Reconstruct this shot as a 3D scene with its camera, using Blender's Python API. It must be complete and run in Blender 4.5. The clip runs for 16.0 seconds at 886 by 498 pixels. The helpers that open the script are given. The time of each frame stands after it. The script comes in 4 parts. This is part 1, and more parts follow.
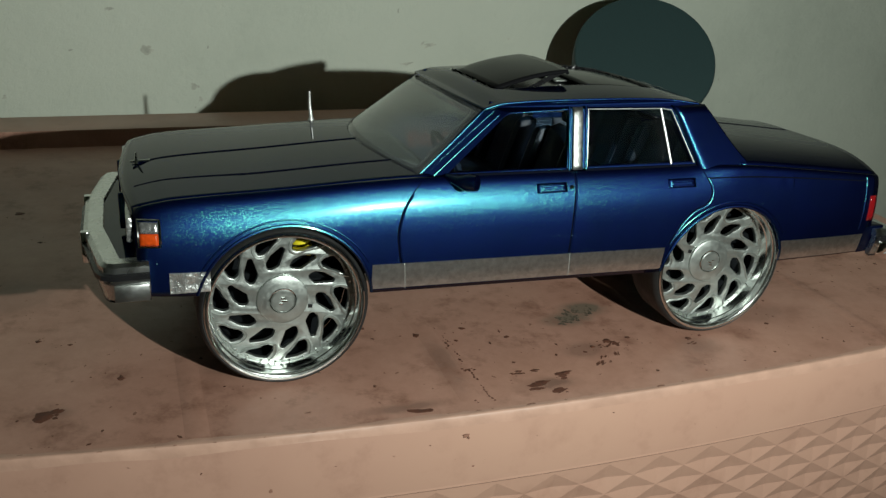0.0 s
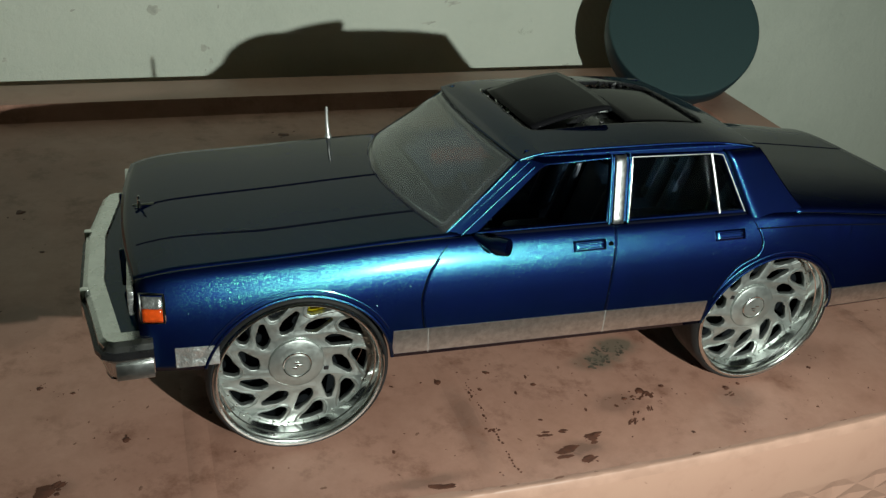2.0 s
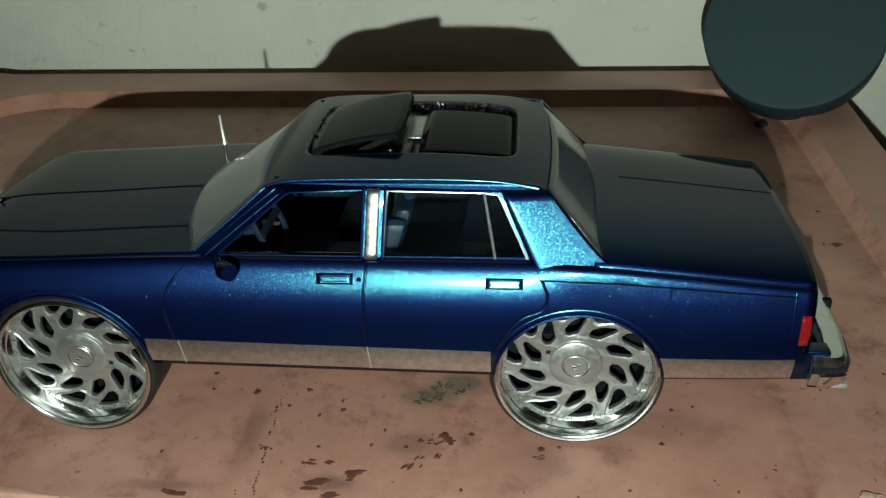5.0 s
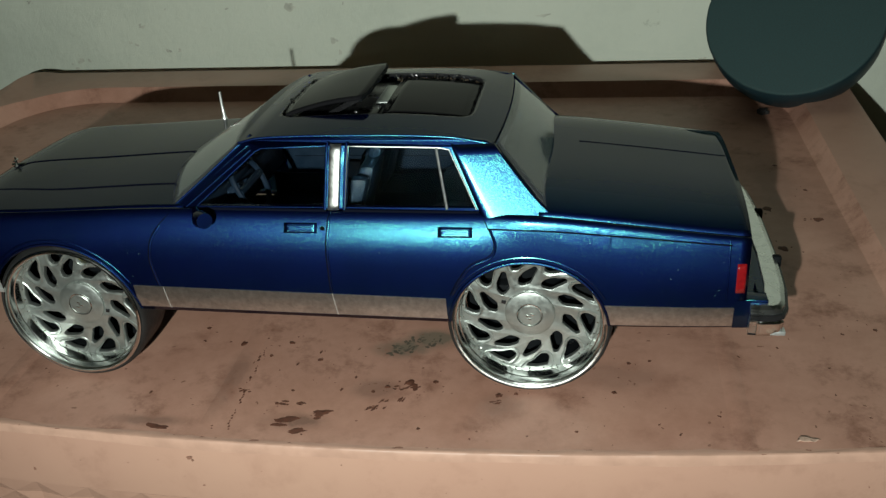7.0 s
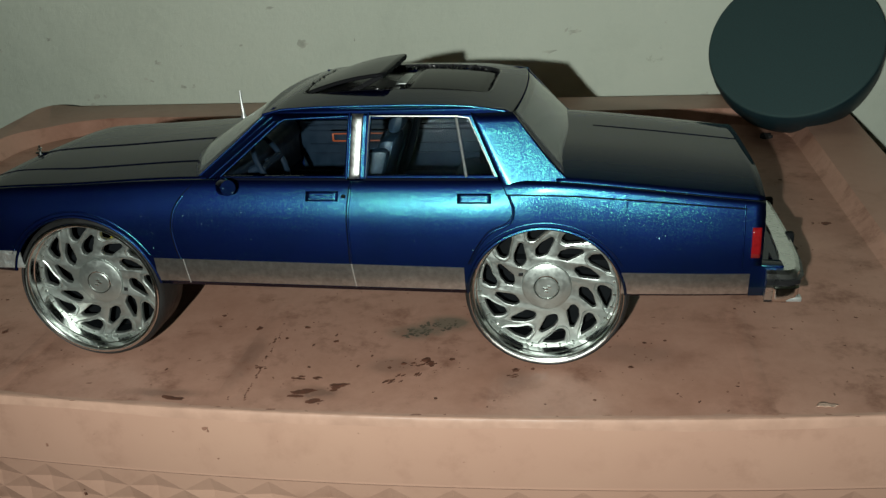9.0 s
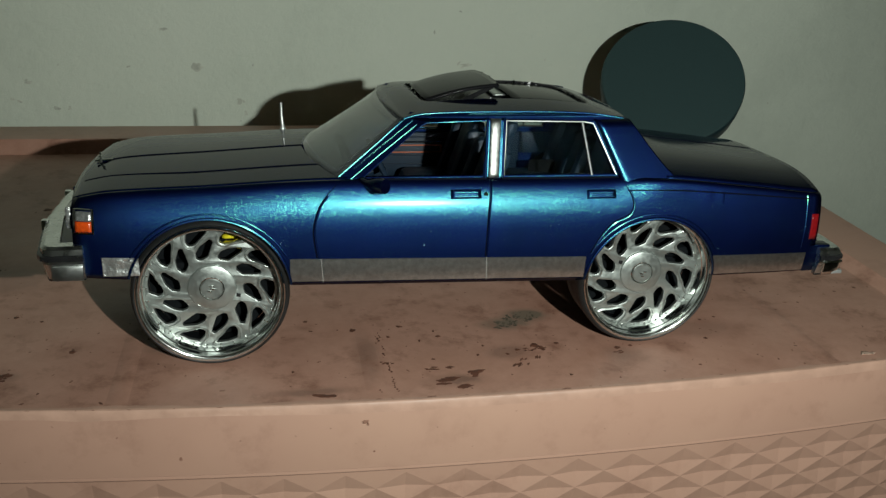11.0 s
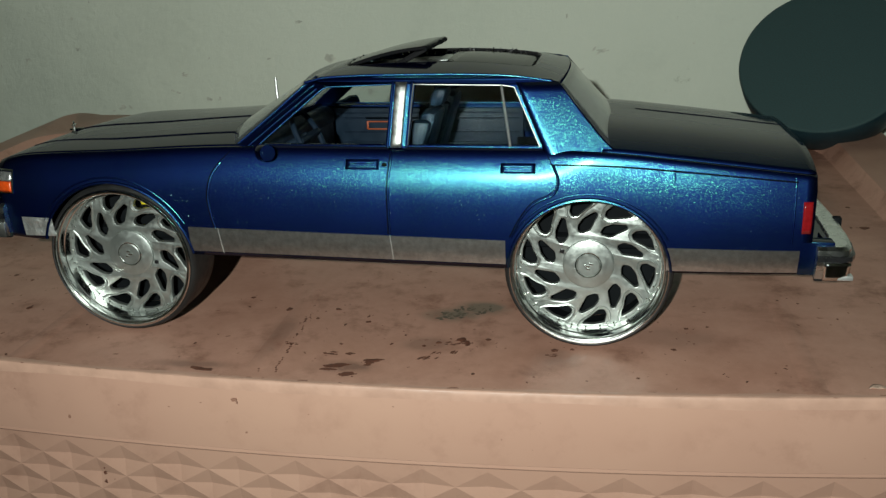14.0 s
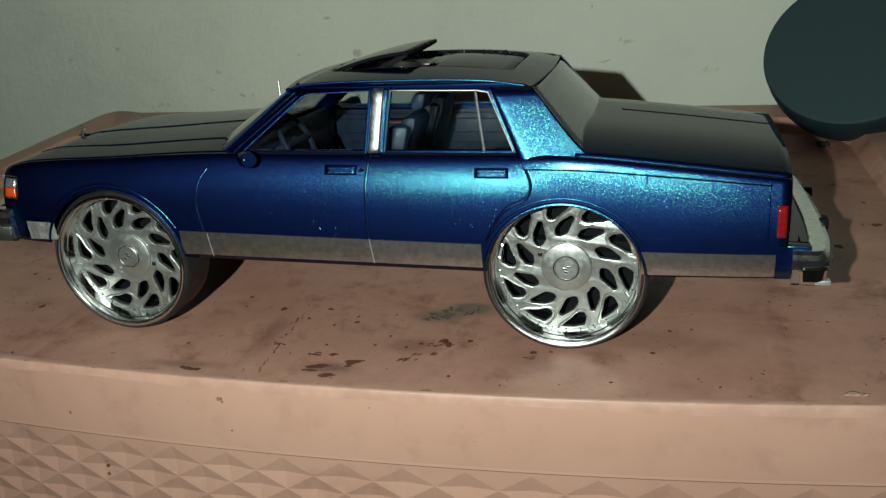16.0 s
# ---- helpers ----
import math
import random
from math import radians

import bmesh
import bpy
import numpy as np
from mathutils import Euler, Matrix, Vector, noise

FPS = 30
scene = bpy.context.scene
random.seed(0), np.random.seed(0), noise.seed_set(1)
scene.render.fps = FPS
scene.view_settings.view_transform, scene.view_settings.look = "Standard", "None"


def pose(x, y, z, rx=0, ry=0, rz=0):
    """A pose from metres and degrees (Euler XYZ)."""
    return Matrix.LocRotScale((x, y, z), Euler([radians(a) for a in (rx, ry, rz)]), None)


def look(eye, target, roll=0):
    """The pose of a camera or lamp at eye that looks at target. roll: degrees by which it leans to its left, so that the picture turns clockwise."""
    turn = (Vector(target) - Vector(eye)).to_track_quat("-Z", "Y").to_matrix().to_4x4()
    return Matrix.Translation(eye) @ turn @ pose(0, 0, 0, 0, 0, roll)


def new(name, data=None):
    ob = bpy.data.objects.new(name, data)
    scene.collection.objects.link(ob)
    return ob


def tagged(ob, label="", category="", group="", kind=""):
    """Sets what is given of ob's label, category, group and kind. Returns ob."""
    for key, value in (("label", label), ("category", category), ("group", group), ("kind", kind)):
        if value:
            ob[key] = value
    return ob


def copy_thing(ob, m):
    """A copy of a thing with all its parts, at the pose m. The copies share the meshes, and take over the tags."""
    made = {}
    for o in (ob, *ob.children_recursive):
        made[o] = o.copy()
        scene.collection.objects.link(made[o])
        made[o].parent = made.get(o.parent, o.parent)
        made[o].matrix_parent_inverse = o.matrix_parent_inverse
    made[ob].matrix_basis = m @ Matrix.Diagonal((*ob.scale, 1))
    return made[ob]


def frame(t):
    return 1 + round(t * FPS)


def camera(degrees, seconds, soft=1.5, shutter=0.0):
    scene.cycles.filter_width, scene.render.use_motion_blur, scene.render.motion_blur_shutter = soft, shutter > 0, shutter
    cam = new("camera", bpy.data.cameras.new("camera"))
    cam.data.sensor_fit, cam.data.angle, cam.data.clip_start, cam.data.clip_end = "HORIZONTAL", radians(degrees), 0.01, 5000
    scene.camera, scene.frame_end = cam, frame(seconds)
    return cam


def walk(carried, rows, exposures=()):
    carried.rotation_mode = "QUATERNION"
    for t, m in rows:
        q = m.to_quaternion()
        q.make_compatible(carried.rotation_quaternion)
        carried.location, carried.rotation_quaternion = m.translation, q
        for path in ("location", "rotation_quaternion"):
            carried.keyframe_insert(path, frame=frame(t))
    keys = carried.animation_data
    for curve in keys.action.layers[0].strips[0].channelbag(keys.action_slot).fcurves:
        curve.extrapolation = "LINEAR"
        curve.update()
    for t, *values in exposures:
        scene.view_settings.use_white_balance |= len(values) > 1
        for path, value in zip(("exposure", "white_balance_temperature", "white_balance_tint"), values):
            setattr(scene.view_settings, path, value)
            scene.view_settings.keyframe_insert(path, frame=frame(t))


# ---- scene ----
# A plastic 1:25 model sedan on the lid of a peach storage box, lit by a small torch.
LENS, SOFT = 52.1, 1.4
cam = camera(LENS, 16.0, soft=SOFT)
PATH = [
    (0, -0.09046, -0.19268, 0.11173, 68.239, -3.066, -18.883),
    (0.5, -0.09914, -0.18507, 0.10959, 68.163, -3.304, -20.157),
    (1, -0.09719, -0.17849, 0.10855, 67.589, -3.48, -20.573),
    (1.5, -0.09042, -0.16554, 0.1276, 64.784, -3.54, -19.341),
    (2, -0.08522, -0.16236, 0.13774, 61.84, -3.83, -17.585),
    (2.5, -0.08538, -0.15722, 0.1471, 59.556, -4.789, -16.184),
    (3, -0.08186, -0.15489, 0.14688, 58.498, -4.969, -15.29),
    (3.5, -0.04668, -0.15293, 0.14921, 58.129, -3.707, -8.785),
    (4, -0.00066, -0.15128, 0.14714, 57.934, -1.504, -1.607),
    (4.5, 0.02696, -0.1582, 0.14776, 58.754, 0.447, 2.187),
    (4.7, 0.035078, -0.16224, 0.14881, 59.297, 1.0743, 3.1584),
    (6.8, 0.073592, -0.18246, 0.14113, 61.086, 3.9077, 8.6388),
    (7, 0.07233, -0.18489, 0.14056, 61.374, 3.569, 8.32),
    (7.5, 0.07107, -0.18936, 0.13062, 63.352, 3.266, 7.463),
    (8, 0.06913, -0.19397, 0.1233, 64.676, 2.989, 6.874),
    (8.5, 0.06921, -0.19786, 0.11743, 65.331, 3.073, 7.066),
    (9, 0.06817, -0.20033, 0.11775, 66.677, 3.162, 8.346),
    (9.5, 0.04978, -0.20694, 0.11619, 67.335, 2.192, 7.818),
    (10, 0.01297, -0.2156, 0.12226, 68.044, 0.094, 1.041),
    (10.2, -0.0015207, -0.21919, 0.12182, 68.43, -0.65155, -2.1186),
    (12.3, -0.064452, -0.22357, 0.10135, 70.011, -2.1762, -14.048),
    (12.5, -0.05688, -0.22487, 0.10268, 70.022, -1.885, -13.038),
    (13, -0.01452, -0.21939, 0.10341, 69.734, -0.418, -4.523),
    (13.5, 0.02629, -0.21231, 0.10303, 69.552, 1.233, 4.256),
    (14, 0.0599, -0.20453, 0.09841, 70.119, 1.926, 9.292),
    (14.5, 0.07899, -0.19801, 0.09745, 69.361, 2.472, 12.168),
    (15, 0.0865, -0.19905, 0.09965, 69.721, 3.379, 13.543),
    (15.5, 0.08897, -0.20207, 0.09925, 69.249, 3.663, 13.535),
    (16, 0.08156, -0.20122, 0.10268, 69.31, 3.588, 13.298),
]
EXPOSURES = [(0.0, -0.06), (1.0, 0.0), (2.0, 0.15), (3.5, 0.28), (4.5, 0.24), (7.0, 0.1), (9.0, -0.04), (10.0, -0.22), (12.5, -0.2), (13.5, -0.08), (14.5, 0.0), (16.0, 0.0)]
walk(cam, [(t, pose(x, y, z, rx, ry, rz)) for t, x, y, z, rx, ry, rz in PATH], EXPOSURES)

# ---- light ----
world = bpy.data.worlds.new("room_dark")
scene.world = world
world.use_nodes = True
world.node_tree.nodes["Background"].inputs[0].default_value = (0.02, 0.025, 0.03, 1)
world.node_tree.nodes["Background"].inputs[1].default_value = 0.3
torch = bpy.data.lights.new("torch", "SPOT")
torch.energy, torch.color, torch.shadow_soft_size = 5.4, (0.925, 1.0, 0.93), 0.0022
torch.spot_size, torch.spot_blend = radians(120), 1.0
new("torch", torch).matrix_world = look((0.038, -0.29, 0.134), (0.026, 0.26, 0.09))


# ---- materials ----
def nodes_of(name):
    m = bpy.data.materials.new(name)
    m.use_nodes = True
    n = m.node_tree.nodes
    return m, n, m.node_tree.links, n["Principled BSDF"]


def noise_node(n, links, scale, detail=4.0, rough=0.55, coords="Object"):
    tc = n.new("ShaderNodeTexCoord")
    t = n.new("ShaderNodeTexNoise")
    t.inputs["Scale"].default_value, t.inputs["Detail"].default_value, t.inputs["Roughness"].default_value = scale, detail, rough
    links.new(tc.outputs[coords], t.inputs["Vector"])
    return t


def ramp_node(n, links, source, stops):
    r = n.new("ShaderNodeValToRGB")
    while len(r.color_ramp.elements) < len(stops):
        r.color_ramp.elements.new(0.5)
    for e, (p, c) in zip(r.color_ramp.elements, stops):
        e.position, e.color = p, (*c, 1) if len(c) == 3 else c
    links.new(source, r.inputs["Fac"])
    return r


def bump_node(n, links, source, strength, distance, target):
    b = n.new("ShaderNodeBump")
    b.inputs["Strength"].default_value, b.inputs["Distance"].default_value = strength, distance
    links.new(source, b.inputs["Height"])
    links.new(b.outputs["Normal"], target.inputs["Normal"])
    return b


def plain(name, color, rough=0.5, metal=0.0, vary=0.15, scale=300.0, bump=0.0, coat=0.0):
    """A surface of one colour with fine grain in tone and gloss."""
    m, n, links, p = nodes_of(name)
    p.inputs["Metallic"].default_value, p.inputs["Coat Weight"].default_value = metal, coat
    t = noise_node(n, links, scale)
    lo, hi = [tuple(min(1, c * f) for c in color) for f in (1 - vary, 1 + vary)]
    r = ramp_node(n, links, t.outputs["Fac"], [(0.3, lo), (0.7, hi)])
    links.new(r.outputs["Color"], p.inputs["Base Color"])
    g = ramp_node(n, links, t.outputs["Fac"], [(0.3, (rough * 0.8,) * 3), (0.7, (min(1, rough * 1.2),) * 3)])
    links.new(g.outputs["Color"], p.inputs["Roughness"])
    if bump:
        bump_node(n, links, t.outputs["Fac"], 1.0, bump, p)
    return m


def flake_paint():
    """Dark lacquer over metal flakes: a broad blue sheen, a tighter teal one, fine tilted flakes and a few large bright ones, all under a clear coat."""
    m, n, links, p = nodes_of("blue_flake_paint")
    tc = n.new("ShaderNodeTexCoord")
    geo = n.new("ShaderNodeNewGeometry")

    def flakes(scale, spread):
        """Random cells and the surface normal tilted at random in each."""
        v = n.new("ShaderNodeTexVoronoi")
        v.inputs["Scale"].default_value = scale
        links.new(tc.outputs["Object"], v.inputs["Vector"])
        off, tilt, add, unit = [n.new("ShaderNodeVectorMath") for _ in range(4)]
        off.operation, tilt.operation, add.operation, unit.operation = "SUBTRACT", "SCALE", "ADD", "NORMALIZE"
        off.inputs[1].default_value = (0.5, 0.5, 0.5)
        tilt.inputs["Scale"].default_value = spread
        links.new(v.outputs["Color"], off.inputs[0])
        links.new(off.outputs[0], tilt.inputs[0])
        links.new(geo.outputs["Normal"], add.inputs[0])
        links.new(tilt.outputs[0], add.inputs[1])
        links.new(add.outputs[0], unit.inputs[0])
        return v, unit.outputs[0]

    fine, fine_normal = flakes(10200.0, 0.32)
    large, large_normal = flakes(4000.0, 1.0)
    deep, wide, mid, spark = [n.new("ShaderNodeBsdfPrincipled") for _ in range(4)]
    wear = noise_node(n, links, 90.0, 4.0)
    tone = ramp_node(n, links, wear.outputs["Fac"], [(0.3, (0.007, 0.011, 0.152)), (0.7, (0.008, 0.013, 0.19))])
    links.new(tone.outputs["Color"], wide.inputs["Base Color"])
    for q, color, rough in ((deep, (0.006, 0.007, 0.018, 1), 0.46), (wide, None, 0.46), (mid, (0.16, 0.56, 0.29, 1), 0.22), (p, (0.09, 0.52, 0.27, 1), 0.26), (spark, (0.35, 0.8, 0.85, 1), 0.2)):
        if color:
            q.inputs["Base Color"].default_value = color
        q.inputs["Metallic"].default_value, q.inputs["Roughness"].default_value = 1.0, rough
        q.inputs["Specular Tint"].default_value = (0.02, 0.04, 0.10, 1)
        q.inputs["Coat Weight"].default_value, q.inputs["Coat Roughness"].default_value, q.inputs["Coat IOR"].default_value = (0.75, 0.06, 1.42)
    links.new(fine_normal, p.inputs["Normal"])
    links.new(large_normal, spark.inputs["Normal"])
    facing = n.new("ShaderNodeLayerWeight")
    facing.inputs["Blend"].default_value = 0.5

    def math_node(kind, a, b):
        q = n.new("ShaderNodeMath")
        q.operation = kind
        for socket, value in zip(q.inputs, (a, b)):
            if isinstance(value, float):
                socket.default_value = value
            else:
                links.new(value, socket)
        return q.outputs[0]

    flop = math_node("POWER", math_node("SUBTRACT", 1.0, facing.outputs["Facing"]), 2.4)
    near = math_node("LESS_THAN", large.outputs["Distance"], 0.2)
    split = n.new("ShaderNodeSeparateColor")
    links.new(large.outputs["Color"], split.inputs[0])
    chosen = math_node("GREATER_THAN", split.outputs[2], 0.66)
    sheen = math_node("ADD", math_node("MULTIPLY", flop, 0.8), 0.2)
    shares = (sheen, math_node("MULTIPLY", flop, 0.10), math_node("MULTIPLY", flop, 0.14), math_node("MULTIPLY", math_node("MULTIPLY", near, chosen), 0.04))
    last = deep
    for layer, share in zip((wide, mid, p, spark), shares):
        mix = n.new("ShaderNodeMixShader")
        links.new(share, mix.inputs[0])
        links.new(last.outputs[0], mix.inputs[1])
        links.new(layer.outputs[0], mix.inputs[2])
        last = mix
    links.new(last.outputs[0], n["Material Output"].inputs["Surface"])
    return m


def glass(name, tint, rough=0.02, clear=1.0, ior=1.45):
    """A clear pane; clear below one adds a pale film for dust and reflected wall."""
    m, n, links, p = nodes_of(name)
    p.inputs["Base Color"].default_value = (*tint, 1)
    p.inputs["Transmission Weight"].default_value, p.inputs["IOR"].default_value = clear, ior
    p.inputs["Roughness"].default_value = rough
    if clear < 1:
        t = noise_node(n, links, 60.0, 5.0, 0.6)
        r = ramp_node(n, links, t.outputs["Fac"], [(0.35, (rough,) * 3), (0.7, (rough * 2.2,) * 3)])
        links.new(r.outputs["Color"], p.inputs["Roughness"])
        bump_node(n, links, t.outputs["Fac"], 0.25, 0.0006, p)
    return m


def foil(name, scale, rough, bump):
    m, n, links, p = nodes_of(name)
    t = noise_node(n, links, scale, 5.0, 0.6)
    c = ramp_node(n, links, t.outputs["Fac"], [(0.3, (0.56, 0.56, 0.54)), (0.7, (0.84, 0.85, 0.83))])
    links.new(c.outputs["Color"], p.inputs["Base Color"])
    p.inputs["Metallic"].default_value, p.inputs["Roughness"].default_value = 1.0, rough
    bump_node(n, links, t.outputs["Fac"], 0.7, bump, p)
    return m


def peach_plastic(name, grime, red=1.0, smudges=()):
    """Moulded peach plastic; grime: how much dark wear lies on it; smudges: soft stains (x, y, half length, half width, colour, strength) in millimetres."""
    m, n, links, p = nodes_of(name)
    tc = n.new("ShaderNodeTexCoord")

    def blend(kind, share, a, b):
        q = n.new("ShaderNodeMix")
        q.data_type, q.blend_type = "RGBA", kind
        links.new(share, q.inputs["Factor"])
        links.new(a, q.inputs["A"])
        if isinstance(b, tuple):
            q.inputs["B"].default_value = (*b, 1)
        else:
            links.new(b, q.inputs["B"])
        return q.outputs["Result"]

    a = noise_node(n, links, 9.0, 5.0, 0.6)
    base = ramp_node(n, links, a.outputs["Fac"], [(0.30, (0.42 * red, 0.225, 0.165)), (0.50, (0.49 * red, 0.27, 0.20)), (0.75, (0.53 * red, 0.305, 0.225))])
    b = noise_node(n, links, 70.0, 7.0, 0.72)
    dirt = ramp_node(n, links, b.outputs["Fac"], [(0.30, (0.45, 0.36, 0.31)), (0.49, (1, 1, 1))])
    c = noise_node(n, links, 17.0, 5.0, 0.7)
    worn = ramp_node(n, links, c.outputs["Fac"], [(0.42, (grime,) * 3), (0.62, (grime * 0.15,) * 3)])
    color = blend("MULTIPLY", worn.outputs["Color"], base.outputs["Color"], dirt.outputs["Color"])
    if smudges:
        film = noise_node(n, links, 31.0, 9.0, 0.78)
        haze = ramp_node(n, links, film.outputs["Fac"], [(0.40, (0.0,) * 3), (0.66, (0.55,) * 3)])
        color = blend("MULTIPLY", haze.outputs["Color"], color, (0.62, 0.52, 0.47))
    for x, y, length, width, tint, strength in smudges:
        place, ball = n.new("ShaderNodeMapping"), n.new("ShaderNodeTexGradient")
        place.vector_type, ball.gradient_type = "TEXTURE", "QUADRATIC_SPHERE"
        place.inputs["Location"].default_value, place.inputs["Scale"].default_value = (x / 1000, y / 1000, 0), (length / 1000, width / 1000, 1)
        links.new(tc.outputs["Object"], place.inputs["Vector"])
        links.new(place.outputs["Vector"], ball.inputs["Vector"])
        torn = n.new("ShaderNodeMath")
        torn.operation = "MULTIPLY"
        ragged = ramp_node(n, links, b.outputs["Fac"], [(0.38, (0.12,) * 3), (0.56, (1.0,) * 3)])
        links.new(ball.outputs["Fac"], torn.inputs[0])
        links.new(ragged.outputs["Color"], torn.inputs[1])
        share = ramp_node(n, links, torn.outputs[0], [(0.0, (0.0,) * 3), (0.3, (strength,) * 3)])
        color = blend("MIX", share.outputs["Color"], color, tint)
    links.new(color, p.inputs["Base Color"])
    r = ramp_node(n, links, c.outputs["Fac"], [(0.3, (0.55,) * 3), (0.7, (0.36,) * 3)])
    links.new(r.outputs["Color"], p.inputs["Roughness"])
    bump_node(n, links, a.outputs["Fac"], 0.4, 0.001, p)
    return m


def plaster():
    m, n, links, p = nodes_of("green_white_plaster")
    a = noise_node(n, links, 5.0, 8.0, 0.7)
    c = ramp_node(n, links, a.outputs["Fac"], [(0.25, (0.52, 0.57, 0.48)), (0.5, (0.67, 0.72, 0.61)), (0.8, (0.73, 0.77, 0.66))])
    b = noise_node(n, links, 34.0, 8.0, 0.75)
    s = ramp_node(n, links, b.outputs["Fac"], [(0.27, (0.45, 0.46, 0.40)), (0.36, (1, 1, 1))])
    mul = n.new("ShaderNodeMix")
    mul.data_type, mul.blend_type = "RGBA", "MULTIPLY"
    mul.inputs["Factor"].default_value = 0.7
    links.new(c.outputs["Color"], mul.inputs["A"])
    links.new(s.outputs["Color"], mul.inputs["B"])
    links.new(mul.outputs["Result"], p.inputs["Base Color"])
    p.inputs["Roughness"].default_value = 0.75
    bump_node(n, links, b.outputs["Fac"], 0.6, 0.002, p)
    return m


PAINT = flake_paint()
CHROME = plain("chrome", (0.78, 0.8, 0.78), 0.08, 1.0, 0.04, 900.0)
SATIN = plain("silver_paint", (0.44, 0.475, 0.45), 0.4, 0.9, 0.07, 900.0, 0.00003)
TRIM = plain("bright_trim", (0.7, 0.72, 0.7), 0.36, 0.75, 0.05, 900.0)
FOIL = foil("rubbed_foil", 620.0, 0.32, 0.00016)
PILLARFOIL = plain("pillar_foil", (0.36, 0.37, 0.36), 0.45, 1.0, 0.25, 900.0, 0.0001)
WINDOWTRIM = plain("window_bright_trim", (0.42, 0.43, 0.42), 0.38, 0.9, 0.12, 900.0)
CRUMPLED = plain("crumpled_foil", (0.78, 0.8, 0.78), 0.34, 0.85, 0.12, 320.0, 0.0012)
BLACK = plain("black_plastic", (0.012, 0.012, 0.013), 0.3)
BUMPER = plain("worn_bumper_chrome", (0.74, 0.76, 0.74), 0.28, 1.0, 0.12, 260.0, 0.0001)
RIMCHROME = plain("rim_chrome", (0.78, 0.8, 0.78), 0.17, 1.0, 0.06, 900.0, 0.00004)
PANEL = plain("gloss_black_panel", (0.008, 0.008, 0.009), 0.12, 0, 0.2, 60)
RUBBER = plain("tyre_rubber", (0.012, 0.012, 0.012), 0.6)
UNDER = plain("chassis_black", (0.006, 0.007, 0.008), 0.7)
GLASS = glass("clear_plastic_pane", (0.64, 0.71, 0.71), 0.0)
HAZE = glass("hazy_plastic_pane", (0.55, 0.60, 0.60), 0.05, 0.95, 1.55)
AMBER = plain("amber_lens", (0.62, 0.07, 0.008), 0.2, 0, 0.25, 900, 0.0001, 0.6)
REDLENS = plain("red_lens", (0.2, 0.006, 0.008), 0.2, 0, 0.2, 900, 0.0001, 0.6)
CLEARLENS = plain("silver_lens", (0.55, 0.56, 0.55), 0.25, 0.8, 0.35, 1200, 0.0002, 0.5)
BLUETRIM = plain("blue_interior_plastic", (0.005, 0.014, 0.027), 0.5)
DARKTRIM = plain("dark_interior_plastic", (0.007, 0.015, 0.028), 0.5)
ORANGE = plain("orange_stripe_paint", (0.28, 0.055, 0.015), 0.5)
# near-black: paints the shade in seams and creases, also colours the belt strip
GROOVESHADE_BELT = plain("groove_shade_and_belt", (0.003, 0.004, 0.010), 0.9)
PANEL.node_tree.nodes["Principled BSDF"].inputs["IOR"].default_value = 1.25
YELLOW = plain("yellow_paint", (0.75, 0.62, 0.02), 0.5)
PEACH = peach_plastic("peach_plastic", 0.3, 0.94)
EDGE = plain("pale_worn_peach", (0.478, 0.288, 0.214), 0.5, 0, 0.1, 160, 0.0003)
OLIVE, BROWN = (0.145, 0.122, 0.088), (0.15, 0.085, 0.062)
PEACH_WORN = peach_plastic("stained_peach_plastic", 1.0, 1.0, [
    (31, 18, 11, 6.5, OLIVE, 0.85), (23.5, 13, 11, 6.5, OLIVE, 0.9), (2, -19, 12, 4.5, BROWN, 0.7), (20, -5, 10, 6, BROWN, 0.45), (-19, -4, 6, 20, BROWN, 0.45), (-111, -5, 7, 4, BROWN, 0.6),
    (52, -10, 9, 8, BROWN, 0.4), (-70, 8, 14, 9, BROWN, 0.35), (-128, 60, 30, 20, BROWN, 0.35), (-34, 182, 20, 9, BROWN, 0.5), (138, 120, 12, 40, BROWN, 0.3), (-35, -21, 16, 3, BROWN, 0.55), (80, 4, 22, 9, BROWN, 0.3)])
PLASTER = plaster()
TEAL = plain("dark_teal_plastic", (0.011, 0.030, 0.038), 0.5, 0, 0.2, 120, 0.0001)
FABRIC = plain("dark_green_fabric", (0.022, 0.052, 0.053), 0.8, 0, 0.3, 1500, 0.00008)
STAIN = plain("dried_dark_paint", (0.115, 0.042, 0.024), 0.7, 0, 0.4, 500)
GREYSTAIN = plain("grey_smear", (0.10, 0.08, 0.058), 0.65, 0, 0.5, 400)
SCUFF = plain("olive_scuff", (0.55, 0.57, 0.48), 0.7, 0, 0.25, 200)
SPECK = plain("brown_specks", (0.25, 0.125, 0.085), 0.7)
TAPE = plain("clear_tape", (0.52, 0.35, 0.27), 0.14, 0, 0.2, 900, 0.0002)
FLOORMAT = plain("concrete_floor", (0.22, 0.2, 0.18), 0.8, 0, 0.3, 20)
for m, gloss in ((GROOVESHADE_BELT, 0.05), (UNDER, 0.05), (BLUETRIM, 0.22), (PANEL, 0.12), (DARKTRIM, 0.15), (TEAL, 0.3)):
    m.node_tree.nodes["Principled BSDF"].inputs["Specular IOR Level"].default_value = gloss


